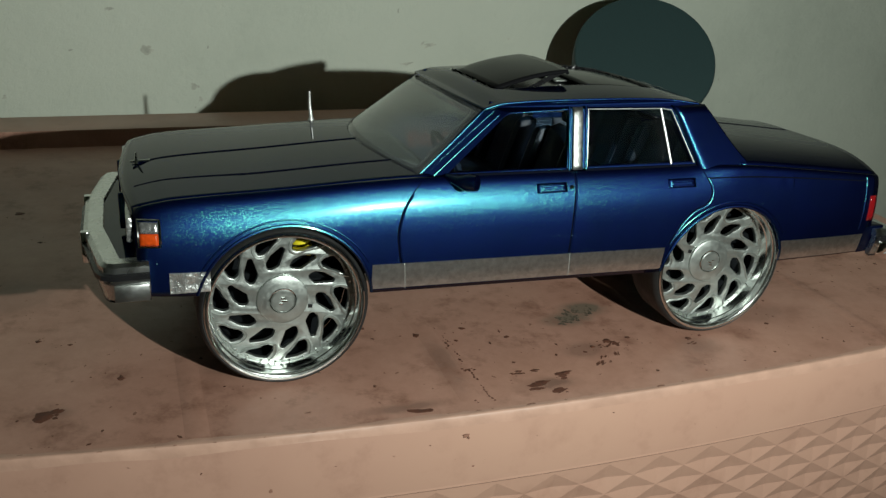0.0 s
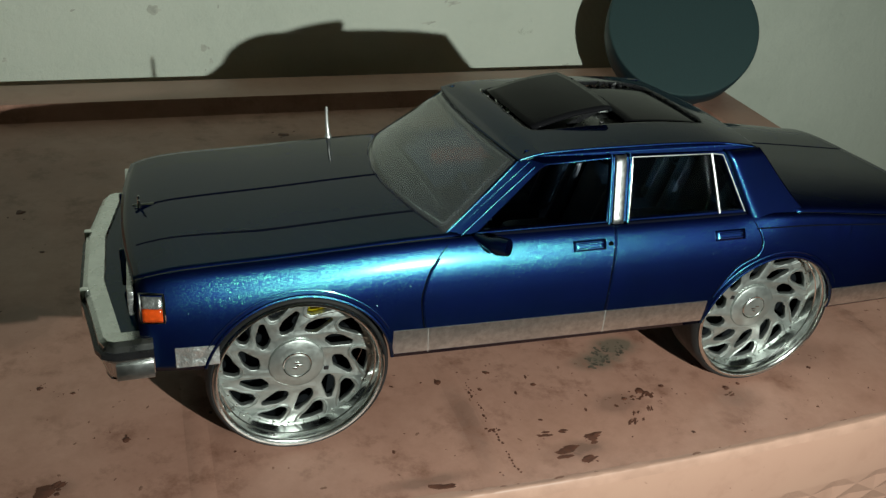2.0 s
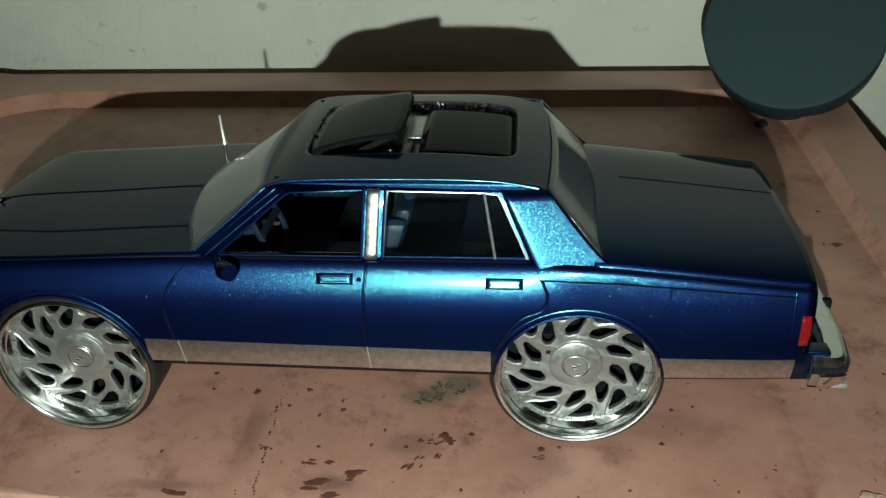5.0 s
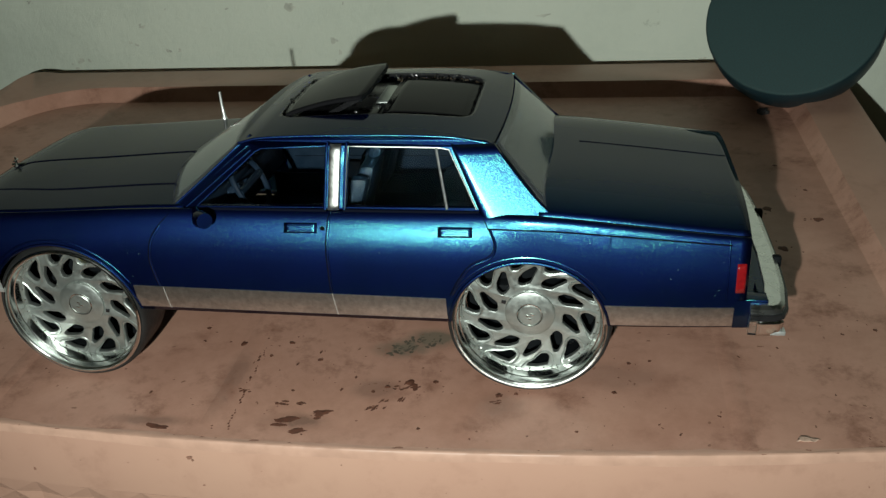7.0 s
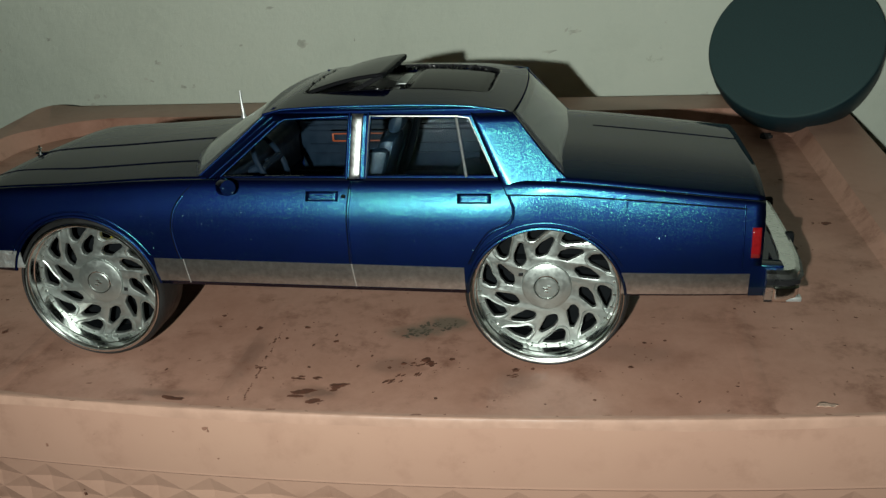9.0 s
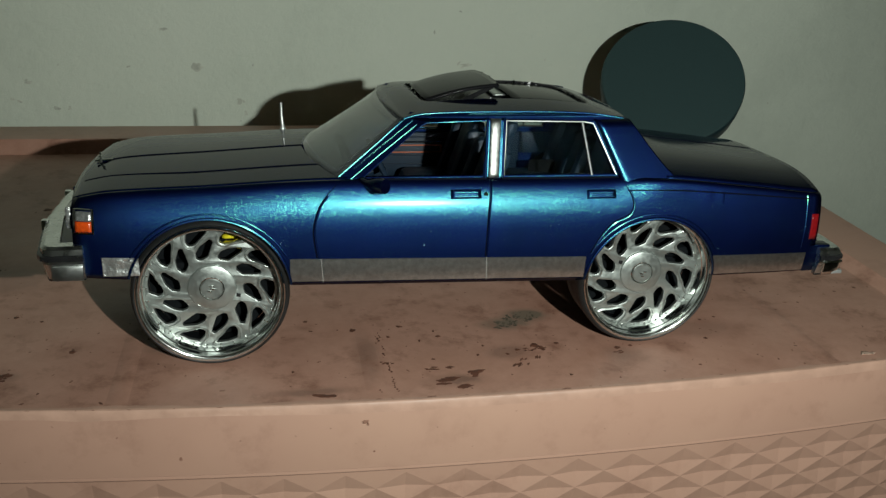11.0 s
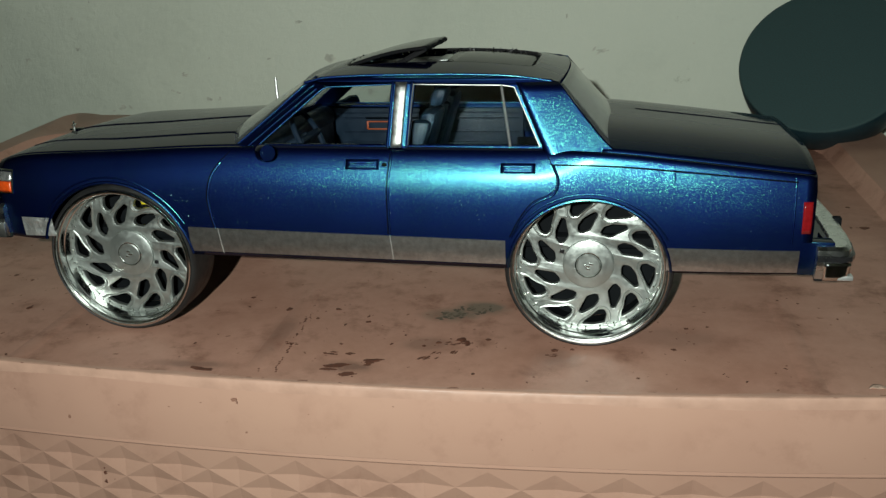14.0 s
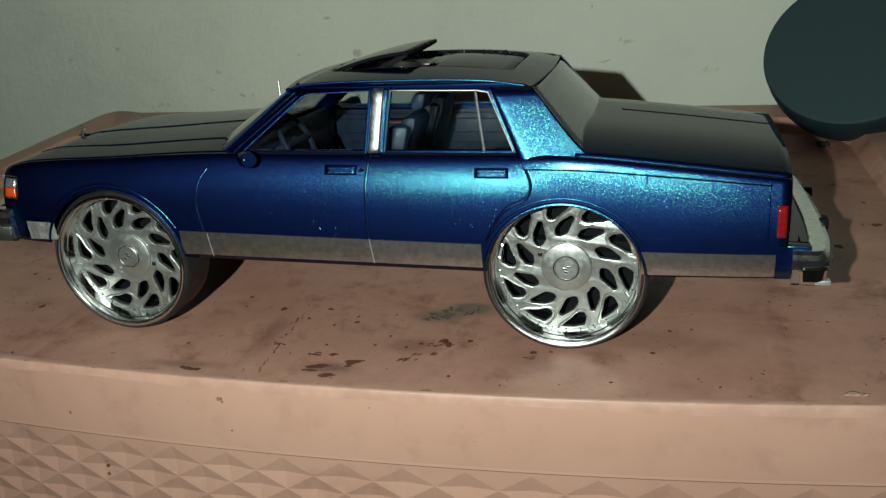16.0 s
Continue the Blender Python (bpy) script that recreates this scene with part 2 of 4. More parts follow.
# ---- mesh helpers, in millimetres ----
class Build:
    def __init__(self):
        self.v, self.f = [], []

    def add(self, verts, faces):
        k = len(self.v)
        self.v += [tuple(p) for p in verts]
        self.f += [tuple(i + k for i in q) for q in faces]
        return self

    def grid(self, func, us, vs, skip=None):
        nv = len(vs)
        verts = [func(u, v) for u in us for v in vs]
        faces = []
        for i in range(len(us) - 1):
            for j in range(nv - 1):
                if skip and skip((us[i] + us[i + 1]) / 2, (vs[j] + vs[j + 1]) / 2):
                    continue
                faces.append((i * nv + j, (i + 1) * nv + j, (i + 1) * nv + j + 1, i * nv + j + 1))
        return self.add(verts, faces)

    def tube(self, pts, r, n=8, closed=False):
        pts = [Vector(p) for p in pts]
        m = len(pts)
        verts = []
        for i, p in enumerate(pts):
            a, b = pts[i - 1] if i or closed else p, pts[(i + 1) % m] if i < m - 1 or closed else p
            d = (b - a).normalized()
            s = d.orthogonal().normalized() if i == 0 else (s - d * s.dot(d)).normalized()
            c = d.cross(s)
            rr = r[i] if isinstance(r, (list, tuple)) else r
            verts += [p + rr * (math.cos(2 * math.pi * k / n) * s + math.sin(2 * math.pi * k / n) * c) for k in range(n)]
        faces = [(i * n + k, i * n + (k + 1) % n, ((i + 1) % m) * n + (k + 1) % n, ((i + 1) % m) * n + k) for i in range(m if closed else m - 1) for k in range(n)]
        if not closed:
            faces += [tuple(reversed(range(n))), tuple((m - 1) * n + k for k in range(n))]
        return self.add(verts, faces)

    def lathe(self, prof, n=64, centre=(0, 0, 0), closed=False):
        """prof: (radius, y) round the y axis through centre."""
        cx, cy, cz = centre
        verts = [(cx + r * math.cos(2 * math.pi * k / n), cy + y, cz + r * math.sin(2 * math.pi * k / n)) for r, y in prof for k in range(n)]
        m = len(prof)
        faces = [(i * n + k, i * n + (k + 1) % n, ((i + 1) % m) * n + (k + 1) % n, ((i + 1) % m) * n + k) for i in range(m if closed else m - 1) for k in range(n)]
        if not closed:
            faces += [tuple(range(n)), tuple((m - 1) * n + k for k in reversed(range(n)))]
        return self.add(verts, faces)

    def box(self, lo, hi, bevel=0.4):
        bm = bmesh.new()
        bmesh.ops.create_cube(bm, size=1)
        for v in bm.verts:
            v.co = Vector(((a + b) / 2 + c * (b - a) for a, b, c in zip(lo, hi, v.co)))
        if bevel:
            bmesh.ops.bevel(bm, geom=bm.edges[:], offset=bevel, segments=2, affect="EDGES", profile=0.5)
        bm.verts.index_update()
        self.add([v.co[:] for v in bm.verts], [[v.index for v in f.verts] for f in bm.faces])
        bm.free()
        return self

    def sweep(self, path, prof, closed_prof=True):
        """A profile (outward, z) carried along a plan path (x, y); outward is to the right of the path."""
        m, k = len(path), len(prof)
        verts = []
        for i, (x, y) in enumerate(path):
            a, b = Vector(path[max(0, i - 1)]), Vector(path[min(m - 1, i + 1)])
            d = (b - a).normalized()
            n = Vector((d.y, -d.x))
            verts += [(x + n.x * o, y + n.y * o, z) for o, z in prof]
        kk = k if closed_prof else k - 1
        faces = [(i * k + j, i * k + (j + 1) % k, (i + 1) * k + (j + 1) % k, (i + 1) * k + j) for i in range(m - 1) for j in range(kk)]
        if closed_prof:
            faces += [tuple(range(k)), tuple((m - 1) * k + j for j in reversed(range(k)))]
        return self.add(verts, faces)

    def shape(self, outer, holes, thick, bevel, place, inset=0.0):
        """A plate from an outline with holes in 2D, thickness along the third axis; place maps (a, b, c) to the world."""
        cu = bpy.data.curves.new("outline", "CURVE")
        cu.dimensions, cu.fill_mode, cu.extrude, cu.bevel_depth, cu.bevel_resolution = "2D", "BOTH", max(thick / 2 - bevel, 0.001), bevel, 1
        cu.offset = -inset
        for ring in (outer, *holes):
            sp = cu.splines.new("POLY")
            sp.points.add(len(ring) - 1)
            for p, q in zip(sp.points, ring):
                p.co = (q[0], q[1], 0, 1)
            sp.use_cyclic_u = True
        ob = bpy.data.objects.new("outline", cu)
        scene.collection.objects.link(ob)
        me = bpy.data.meshes.new_from_object(ob.evaluated_get(bpy.context.evaluated_depsgraph_get()))
        self.add([place(*v.co) for v in me.vertices], [tuple(p.vertices) for p in me.polygons])
        bpy.data.objects.remove(ob)
        bpy.data.curves.remove(cu)
        bpy.data.meshes.remove(me)
        return self


SAG = 0.04


def part(name, b, material, parent=None, label="", sharp=38, smooth=True, solid=0.0):
    """Links a Build as one mesh object under a thing or under a part."""
    me = bpy.data.meshes.new(name)
    sag = SAG if parent and (parent.name == "model_car" or parent.parent and parent.parent.name == "model_car") else 0
    me.from_pydata([(x / 1000, y / 1000, (z - sag * (y + 38)) / 1000) for x, y, z in b.v], [], b.f)
    bm = bmesh.new()
    bm.from_mesh(me)
    bmesh.ops.remove_doubles(bm, verts=bm.verts[:], dist=2e-6)
    bmesh.ops.recalc_face_normals(bm, faces=bm.faces[:])
    bm.to_mesh(me)
    bm.free()
    me.materials.append(material)
    if smooth:
        me.polygons.foreach_set("use_smooth", [True] * len(me.polygons))
        me.set_sharp_from_angle(angle=radians(sharp))
    ob = new(name, me)
    if solid:
        mod = ob.modifiers.new("thickness", "SOLIDIFY")
        mod.thickness, mod.offset = solid / 1000, 0.0
    if parent:
        ob.parent = parent
    if label:
        ob["label"] = label
    return ob


def thing(name, label, category, place, group="", kind=""):
    e = new(name)
    e.empty_display_size = 0.02
    e.matrix_world = place
    return tagged(e, label, category, group, kind)


def lerp_table(table, x):
    if x <= table[0][0]:
        return table[0][1]
    for (x0, y0), (x1, y1) in zip(table, table[1:]):
        if x <= x1:
            return y0 + (y1 - y0) * (x - x0) / (x1 - x0)
    return table[-1][1]


def smooth_table(table, x):
    """Like lerp_table, with a smooth curve through the points."""
    if x <= table[0][0]:
        return table[0][1]
    if x >= table[-1][0]:
        return table[-1][1]
    for i, ((x0, y0), (x1, y1)) in enumerate(zip(table, table[1:])):
        if x <= x1:
            xa, ya = table[max(0, i - 1)]
            xb, yb = table[min(len(table) - 1, i + 2)]
            m0, m1 = (y1 - ya) / (x1 - xa), (yb - y0) / (xb - x0)
            h, s = x1 - x0, (x - x0) / (x1 - x0)
            return (2 * s**3 - 3 * s**2 + 1) * y0 + (s**3 - 2 * s**2 + s) * h * m0 + (-2 * s**3 + 3 * s**2) * y1 + (s**3 - s**2) * h * m1


def span(a, b, n):
    return [a + (b - a) * i / n for i in range(n + 1)]


def curve_pts(pts, n=24):
    """A smooth curve through points, evenly sampled."""
    ts = list(range(len(pts)))
    cols = [[(t, p[k]) for t, p in zip(ts, pts)] for k in range(len(pts[0]))]
    return [tuple(smooth_table(c, t) for c in cols) for t in span(0, len(pts) - 1, n)]


# ---- the room ----
def slab(name, lo, hi, material, label, category):
    return tagged(part(name, Build().box(lo, hi, 0), material), label, category, kind="structure")


slab("wall_back", (-950, 262, -300), (950, 330, 1950), PLASTER, "pale green-white plaster wall with scuffs and stains", "wall")
# unseen side and front walls and ceiling, added near to return torch light
slab("bounce_wall_left", (-1050, -1150, -300), (-950, 330, 1950), PLASTER, "unseen pale wall, added close by to bounce torch light", "wall")
slab("bounce_wall_right", (950, -1150, -300), (1050, 330, 1950), PLASTER, "unseen pale wall, added close by to bounce torch light", "wall")
slab("bounce_wall_front", (-950, -1250, -300), (950, -1150, 1950), PLASTER, "unseen pale wall, added close by to bounce torch light", "wall")
slab("floor", (-1050, -1250, -380), (1050, 330, -300), FLOORMAT, "grey concrete floor", "floor")
slab("ceiling", (-1050, -1250, 1950), (1050, 330, 2030), PLASTER, "unseen pale ceiling, added to bounce torch light", "ceiling")


# ---- the storage box ----
def front_y(x):
    return -28.6 + 0.00047 * (x - 8) ** 2


def lid_outline(inset=0.0, n=14):
    """Plan of the lid's rim, counter-clockwise from the front left."""
    pts = []
    for x in span(-205 + inset, 172 - inset, 40):
        pts.append((x, front_y(x) + inset))
    corners = [((166, 4), 14.5, -75, 0), ((164, 225), 16.5, 0, 90), ((-201, 225), 16, 90, 180), ((-201, 10), 16, 180, 268)]
    for (cx, cy), r, a0, a1 in corners:
        for a in span(a0, a1, n):
            pts.append((cx + (r - inset) * math.cos(radians(a)), cy + (r - inset) * math.sin(radians(a))))
    return pts


box = thing("storage_box", "peach plastic storage box with a diamond-embossed front, stained lid", "box", Matrix())
lid = Build()
ring = lid_outline()


def ring_at(inset, z):
    return [(x, y, z) for x, y in lid_outline(inset)]


def inner_ring(grow, z):
    """The sunk floor of the lid: open to the front edge, raised rim at the back and sides."""
    pts = []
    for x in span(-205 + 2.2, 172 - 2.2, 40):
        pts.append((min(max(x, -198 - grow), 155 + grow), front_y(x) + 2.2, z))
    for (cx, cy), r, a0, a1 in [((135, 10), 20, -75, 0), ((131, 189), 24, 0, 90), ((-162, 175), 38, 90, 180), ((-180, 10), 20, 180, 268)]:
        for a in span(a0, a1, 14):
            pts.append((cx + (r + grow) * math.cos(radians(a)), cy + (r + grow) * math.sin(radians(a)), z))
    return pts


def loft(b, rings, cap_first=False, cap_last=True):
    m = len(rings[0])
    verts = [p for r in rings for p in r]
    faces = [(i * m + k, i * m + (k + 1) % m, (i + 1) * m + (k + 1) % m, (i + 1) * m + k) for i in range(len(rings) - 1) for k in range(m)]
    if cap_last:
        faces.append(tuple((len(rings) - 1) * m + k for k in range(m)))
    return b.add(verts, faces)


def rim_z(p, z):
    """The rim's height falls to the sunk floor's along the front, and is a little more at the sides."""
    x, y, _ = p
    z *= 1 + 0.45 * min(1.0, max(0.0, (abs(x + 18) - 178) / 15.0))
    return (x, y, z * min(1.0, max(0.0, (y + 12) / 60.0)))


rings = [ring_at(8.8, -18.9), ring_at(0.7, -18.9), ring_at(0.0, -18.4), ring_at(-0.3, -12), ring_at(0.2, -2.0), ring_at(0.5, -0.4)]
rings.append([rim_z(p, 6.0) for p in ring_at(0.9, 0.3)])
rings.append([rim_z(p, 6.3) for p in ring_at(1.8, 0.5)])
rings.append([rim_z(p, 6.3) for p in inner_ring(4.5, 0)])
rings.append([rim_z(p, 5.6) for p in inner_ring(3.9, 0)])
rings.append([rim_z(p, 0.7) for p in inner_ring(0.6, 0)])
rings.append([rim_z(p, 0.0) for p in inner_ring(0.0, 0)])
part("lid", loft(lid, rings[:9], cap_last=False), PEACH, box, "peach plastic lid with a raised rim", 30)
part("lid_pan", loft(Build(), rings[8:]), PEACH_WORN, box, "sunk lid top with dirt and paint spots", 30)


def worn_bevel(x, v):
    """The pale front edge, rubbed further back in some places than in others."""
    back = 2.0 + 1.3 * noise.noise((x * 0.045, 3.1, 0.0)) + 0.55 * noise.noise((x * 0.31, 7.7, 0.0))
    low = 2.4 + 0.7 * noise.noise((x * 0.06, 1.4, 5.0))
    out, z = curve_pts([(0.13, -low), (0.2, -1.7), (0.45, -0.35), (0.85, 0.08), (max(1.0, back), 0.06)], 8)[round(v * 8)]
    return (x, front_y(x) + out, z)


part("worn_edge", Build().grid(worn_bevel, span(-196, 160, 420), span(0, 1, 8)), EDGE, box, "pale worn bevel along the front edge")
for x in (-81, -18.5, 44.5, 108.4):
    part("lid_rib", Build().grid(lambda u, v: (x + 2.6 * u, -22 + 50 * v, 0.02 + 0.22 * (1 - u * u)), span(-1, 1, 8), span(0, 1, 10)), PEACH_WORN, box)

shell = Build()
loft(shell, [[(x, y, z) for x, y in lid_outline(9.0)] for z in (-300, -18)])
part("body", shell, PEACH, box, "", 40)
lip = Build()
loft(lip, [[(x, y, z) for x, y in lid_outline(i)] for i, z in ((8.6, -19.6), (3.0, -19.65), (2.5, -19.9), (2.4, -20.9), (2.9, -21.5), (5.7, -21.5))], cap_last=False)
part("lip", lip, PEACH, box)


def panel_y(x, z):
    """The box's front below the lid, drawn in a little towards the foot."""
    return front_y(x) + 5.6 + 0.05 * (-21.5 - z)


def diamond_panel():
    """Rows of sunk four-sided pyramids across the front of the box, under a plain band."""
    b = Build()
    w, h, top, deep = 15.75, 9.6, -24.3, 1.0

    def at(x, z, d=0.0):
        return (x, panel_y(x, z) + d, z)
    b.grid(lambda x, v: at(x, -20.4 + (top + 20.4) * v), span(-10.6 - 12 * w, -10.6 + 11 * w, 92), span(0, 1, 2))
    for col in range(-12, 11):
        x = -10.6 + col * w
        b.add([at(x, top), at(x + w, top), at(x + w / 2, top - h / 2)], [(0, 1, 2)])
    for row in range(56):
        for col in range(-13, 11):
            cx, cz = -10.6 + (col + 0.5 * (row % 2)) * w, top - h / 2 * (row + 1)
            rim = [at(cx - w / 2, cz), at(cx, cz - h / 2), at(cx + w / 2, cz), at(cx, cz + h / 2)]
            b.add(rim + [at(cx, cz, deep)], [(0, 1, 4), (1, 2, 4), (2, 3, 4), (3, 0, 4)])
    return b


part("embossed_panel", diamond_panel(), PEACH, box, "peach panel of raised diamond facets", smooth=False)


# ---- the half-round speaker by the wall ----
R_FACE, LEANING, TURNED = 35.4, 40.8, -20.0
shell_profile = [(R_FACE - 0.5, 0.9), (R_FACE, 2.0), (R_FACE - 0.2, 8.0), (R_FACE - 0.9, 14.0), (R_FACE - 2.3, 19.5), (R_FACE - 4.9, 23.6), (R_FACE - 9.0, 26.8), (R_FACE - 15, 29.2), (R_FACE - 23, 30.6), (0.01, 31.2)]
foot = min(-r * math.cos(radians(LEANING)) - d * math.sin(radians(LEANING)) for r, d in shell_profile)
speaker = thing("smart_speaker", "dark teal half-round speaker with a flat tilted face", "speaker",
                pose(0.1547, 0.2017, -foot / 1000 + 0.0003, -LEANING, 0, TURNED))
part("face", Build().lathe([(0.01, 0.0)] + [(R_FACE - 1.4 + 1.1 * math.sin(a), 0.8 - 0.8 * math.cos(a)) for a in span(0, math.pi / 2, 5)] + [(R_FACE - 0.6, 1.2), (0.01, 1.3)], 96), FABRIC, speaker, "flat face of dark green fabric", 30)
part("shell", Build().lathe([(0.01, 1.35), (R_FACE - 0.7, 1.35)] + shell_profile, 96), TEAL, speaker, "smooth dark teal rounded shell", 30)


# ---- the model car ----
CAR_Y = 0.0333
car = thing("model_car", "metallic blue plastic model sedan raised on oversized chrome wheels", "model car", pose(0, CAR_Y, 0))
WHEELS_X, HUB_Z = 58.9, 19.8
SHOULDER = [(-93, 43.6), (-89, 45.0), (-82, 46.3), (-60, 47.3), (-31, 48.7), (0, 48.6), (30, 48.4), (60, 48.2), (80, 46.4), (107, 43.2)]
WIDTH = [(-93, 36.0), (-86, 37.4), (-70, 38.1), (-40, 38.3), (70, 38.3), (95, 37.9), (109, 37.1)]


def bottom_z(x):
    z = lerp_table([(-93, 26.0), (-80, 25.2), (-76, 25.0), (-38.5, 22.1), (39, 20.5), (76, 20.4), (109, 20.6)], x)
    for cx, r, top in ((-WHEELS_X, 20.2, 0.4), (WHEELS_X, 18.9, -0.8)):
        if abs(x - cx) < r:
            z = max(z, HUB_Z + top + math.sqrt(r * r - (x - cx) ** 2))
    return z


def side_y(x, z):
    """Half the width of the body at a height."""
    w, d = smooth_table(WIDTH, x), smooth_table(SHOULDER, x) - z
    tuck = smooth_table([(18, 2.4), (22, 1.1), (27, 0.35), (33, 0.0), (60, 0.0)], z)
    roll = smooth_table([(0, 4.5), (0.35, 3.75), (1.2, 2.8), (2.6, 1.95), (4.6, 1.0), (7, 0.32), (10, 0.0), (30, 0.0)], d)
    facet = smooth_table([(0, 2.7), (0.25, 2.0), (0.7, 1.5), (2.4, 0.95), (2.6, 1.05), (3.4, 0.75), (5.5, 0.45), (8, 0.15), (11, 0.0), (30, 0.0)], d)
    k = min(1, max(0, (x - 44) / 16))
    return w - max(tuck, roll + (facet - roll) * k * k * (3 - 2 * k))


def stations():
    xs = set(span(-90.5, 108, 90))
    for cx, r in ((-WHEELS_X, 20.2), (WHEELS_X, 18.9)):
        for a in span(0, 180, 44):
            xs.add(cx - r * math.cos(radians(a)))
        xs |= {cx - r - 0.01, cx + r + 0.01}
    return sorted(xs)


def side_point(x, z, out=0.0, sign=-1):
    return (x, sign * (side_y(x, z) + out), z)


XS = stations()
VS = [0, 0.06, 0.14, 0.25, 0.4, 0.55, 0.68, 0.78, 0.85, 0.9, 0.935, 0.96, 0.98, 0.992, 1.0]


def top_z(x, y):
    """Hood, cowl and trunk: the hood has a low crown that fades towards the nose, the trunk deck a flatter, higher one."""
    a = min(1.0, abs(y) / 34.0)
    if x > 40:
        return smooth_table(SHOULDER, x) + 4.2 * (1 - a**4)
    return smooth_table(SHOULDER, x) + smooth_table([(-93, 0.9), (-60, 1.5), (-30, 1.9)], x) * (1 - a * a)


for sign in (-1, 1):
    flank = Build().grid(lambda x, v: side_point(x, bottom_z(x) + v * (smooth_table(SHOULDER, x) - bottom_z(x)), 0, sign), XS, VS)
    part("side_panel", flank, PAINT, car, "metallic flake blue body side", 40, solid=0.7)


def bow(x, s):
    """The nose is bowed in plan: its corners lie further back than its middle."""
    return 2.5 * s * s * min(1.0, max(0.0, (-72.0 - x) / 21.0))


def top_point(x, s):
    x += bow(x, s)
    return (x, s * side_y(x, smooth_table(SHOULDER, x)), top_z(x, s * 34.0))


TRUNK_START = 61.5
part("hood", Build().grid(top_point, span(-93.0, -24.0, 40), span(-1, 1, 40)), PAINT, car, "dark glossy blue hood", solid=0.7)
part("trunk_lid", Build().grid(top_point, span(TRUNK_START, 108, 26), span(-1, 1, 40)), PAINT, car, "dark glossy blue trunk deck", solid=0.7)


def nose(x0, x1, z_low):
    def f(s, v):
        x = x0 + (x1 - x0) * v
        zt = top_z(x0 + bow(x0, s), s * 34.0)
        z = zt + (z_low - zt) * v
        return (x + bow(x, s), s * side_y(x0, max(z, z_low)), z)
    return f


part("nose_panel", Build().grid(nose(-93.0, -91.0, 26.0), span(-1, 1, 30), span(0, 1, 8)), PAINT, car, solid=0.6)
part("tail_panel", Build().grid(nose(108, 107.4, 20.8), span(-1, 1, 30), span(0, 1, 8)), PAINT, car, solid=0.6)

# greenhouse: side frames with window openings


def lean_in(z, sign, c=0.0):
    y = lerp_table([(40, 37.0), (48.4, 34.2), (56, 31.67), (62, 29.67), (62.8, 29.3), (64.2, 28.2), (66, 25.4)], z)
    return sign * (y + c)


def frame_y(x, z, sign, c=0.0):
    """The side frame's face; the front pillar turns inward towards the windscreen."""
    ahead = -20.5 + (z - 49.3) * 1.22 - x - 0.2
    return lean_in(z, sign, c - 0.5 * min(4.5, max(0.0, ahead)))


SIDE_FRAME = [(-27.5, 47.6), (-26.6, 48.8), (-8.6, 63.6), (-6.5, 64.5), (15, 65.1), (40, 64.7), (49.4, 63.8), (51.4, 63.0), (62.6, 49.4), (64.5, 47.4)]
FRONT_OPENING = [(-20.5, 49.3), (-5.0, 62.0), (-3.4, 62.7), (12.6, 63.2), (11.3, 49.3)]
REAR_OPENING = [(16.4, 49.3), (17.6, 63.1), (38.6, 62.8), (41.2, 62.4), (47.4, 49.3)]


def dense(ring, step=2.0):
    out = []
    for p, q in zip(ring, ring[1:] + ring[:1]):
        k = max(1, int(math.dist(p, q) / step))
        out += [(p[0] + (q[0] - p[0]) * i / k, p[1] + (q[1] - p[1]) * i / k) for i in range(k)]
    return out


for sign in (-1, 1):
    pillars = Build().shape(dense(SIDE_FRAME), [dense(FRONT_OPENING), dense(REAR_OPENING)], 1.4, 0.25, lambda a, b, c, s=sign: (a, frame_y(a, b, s, c - 0.6), b))
    def pillar_skin(u, v, sign=sign):
        z = 46.0 + 17.5 * v
        x = (49.4 - 7.8 * v) * (1 - u) + (65.2 - 13.8 * v + 2.6 * (1 - v) ** 5) * u
        crown = 1.5 * (1 - u) * (1 - (1 - u) ** 24)
        return (x, lean_in(z, sign, 0.2 + crown), z)
    part("pillar_panel", Build().grid(pillar_skin, span(0, 1, 30), span(0, 1, 8)), PAINT, car, "rounded blue rear roof pillar", solid=0.3)
    part("pillar_frame", pillars, PAINT, car, "blue roof pillars round the side windows", 14)

SUN = (-3.2, 45.2, 17.6)


def roof_point(x, s):
    front = -9.5 - 2.5 * (1 - s * s)
    back = 51.2 + 1.5 * (1 - s * s)
    xx = front + (back - front) * x
    edge = smooth_table([(-9.5, 63.4), (-4, 64.6), (15, 65.1), (40, 64.7), (54, 62.6)], xx)
    crown = 2.4 * (1 - abs(s) ** 2.4) * min(1, 0.25 + 0.75 * math.sin(math.pi * min(1, max(0, x))))
    return (xx, s * 28.2, edge + crown)


def in_sunroof(u, v):
    x, y, _ = roof_point(u, v)
    return abs((2 * x - SUN[0] - SUN[1]) / (SUN[1] - SUN[0])) ** 9 + abs(y / SUN[2]) ** 9 < 1


part("roof", Build().grid(roof_point, span(0, 1, 190), span(-1, 1, 170), in_sunroof), PAINT, car, "dark glossy blue roof with an open sunroof", 40, solid=0.7)

# panel lines, drip rails and arch lips stand slightly proud; black lines paint groove shade
def side_line(pts, sign, out=0.3):
    return [side_point(x, z, out, sign) for x, z in pts]


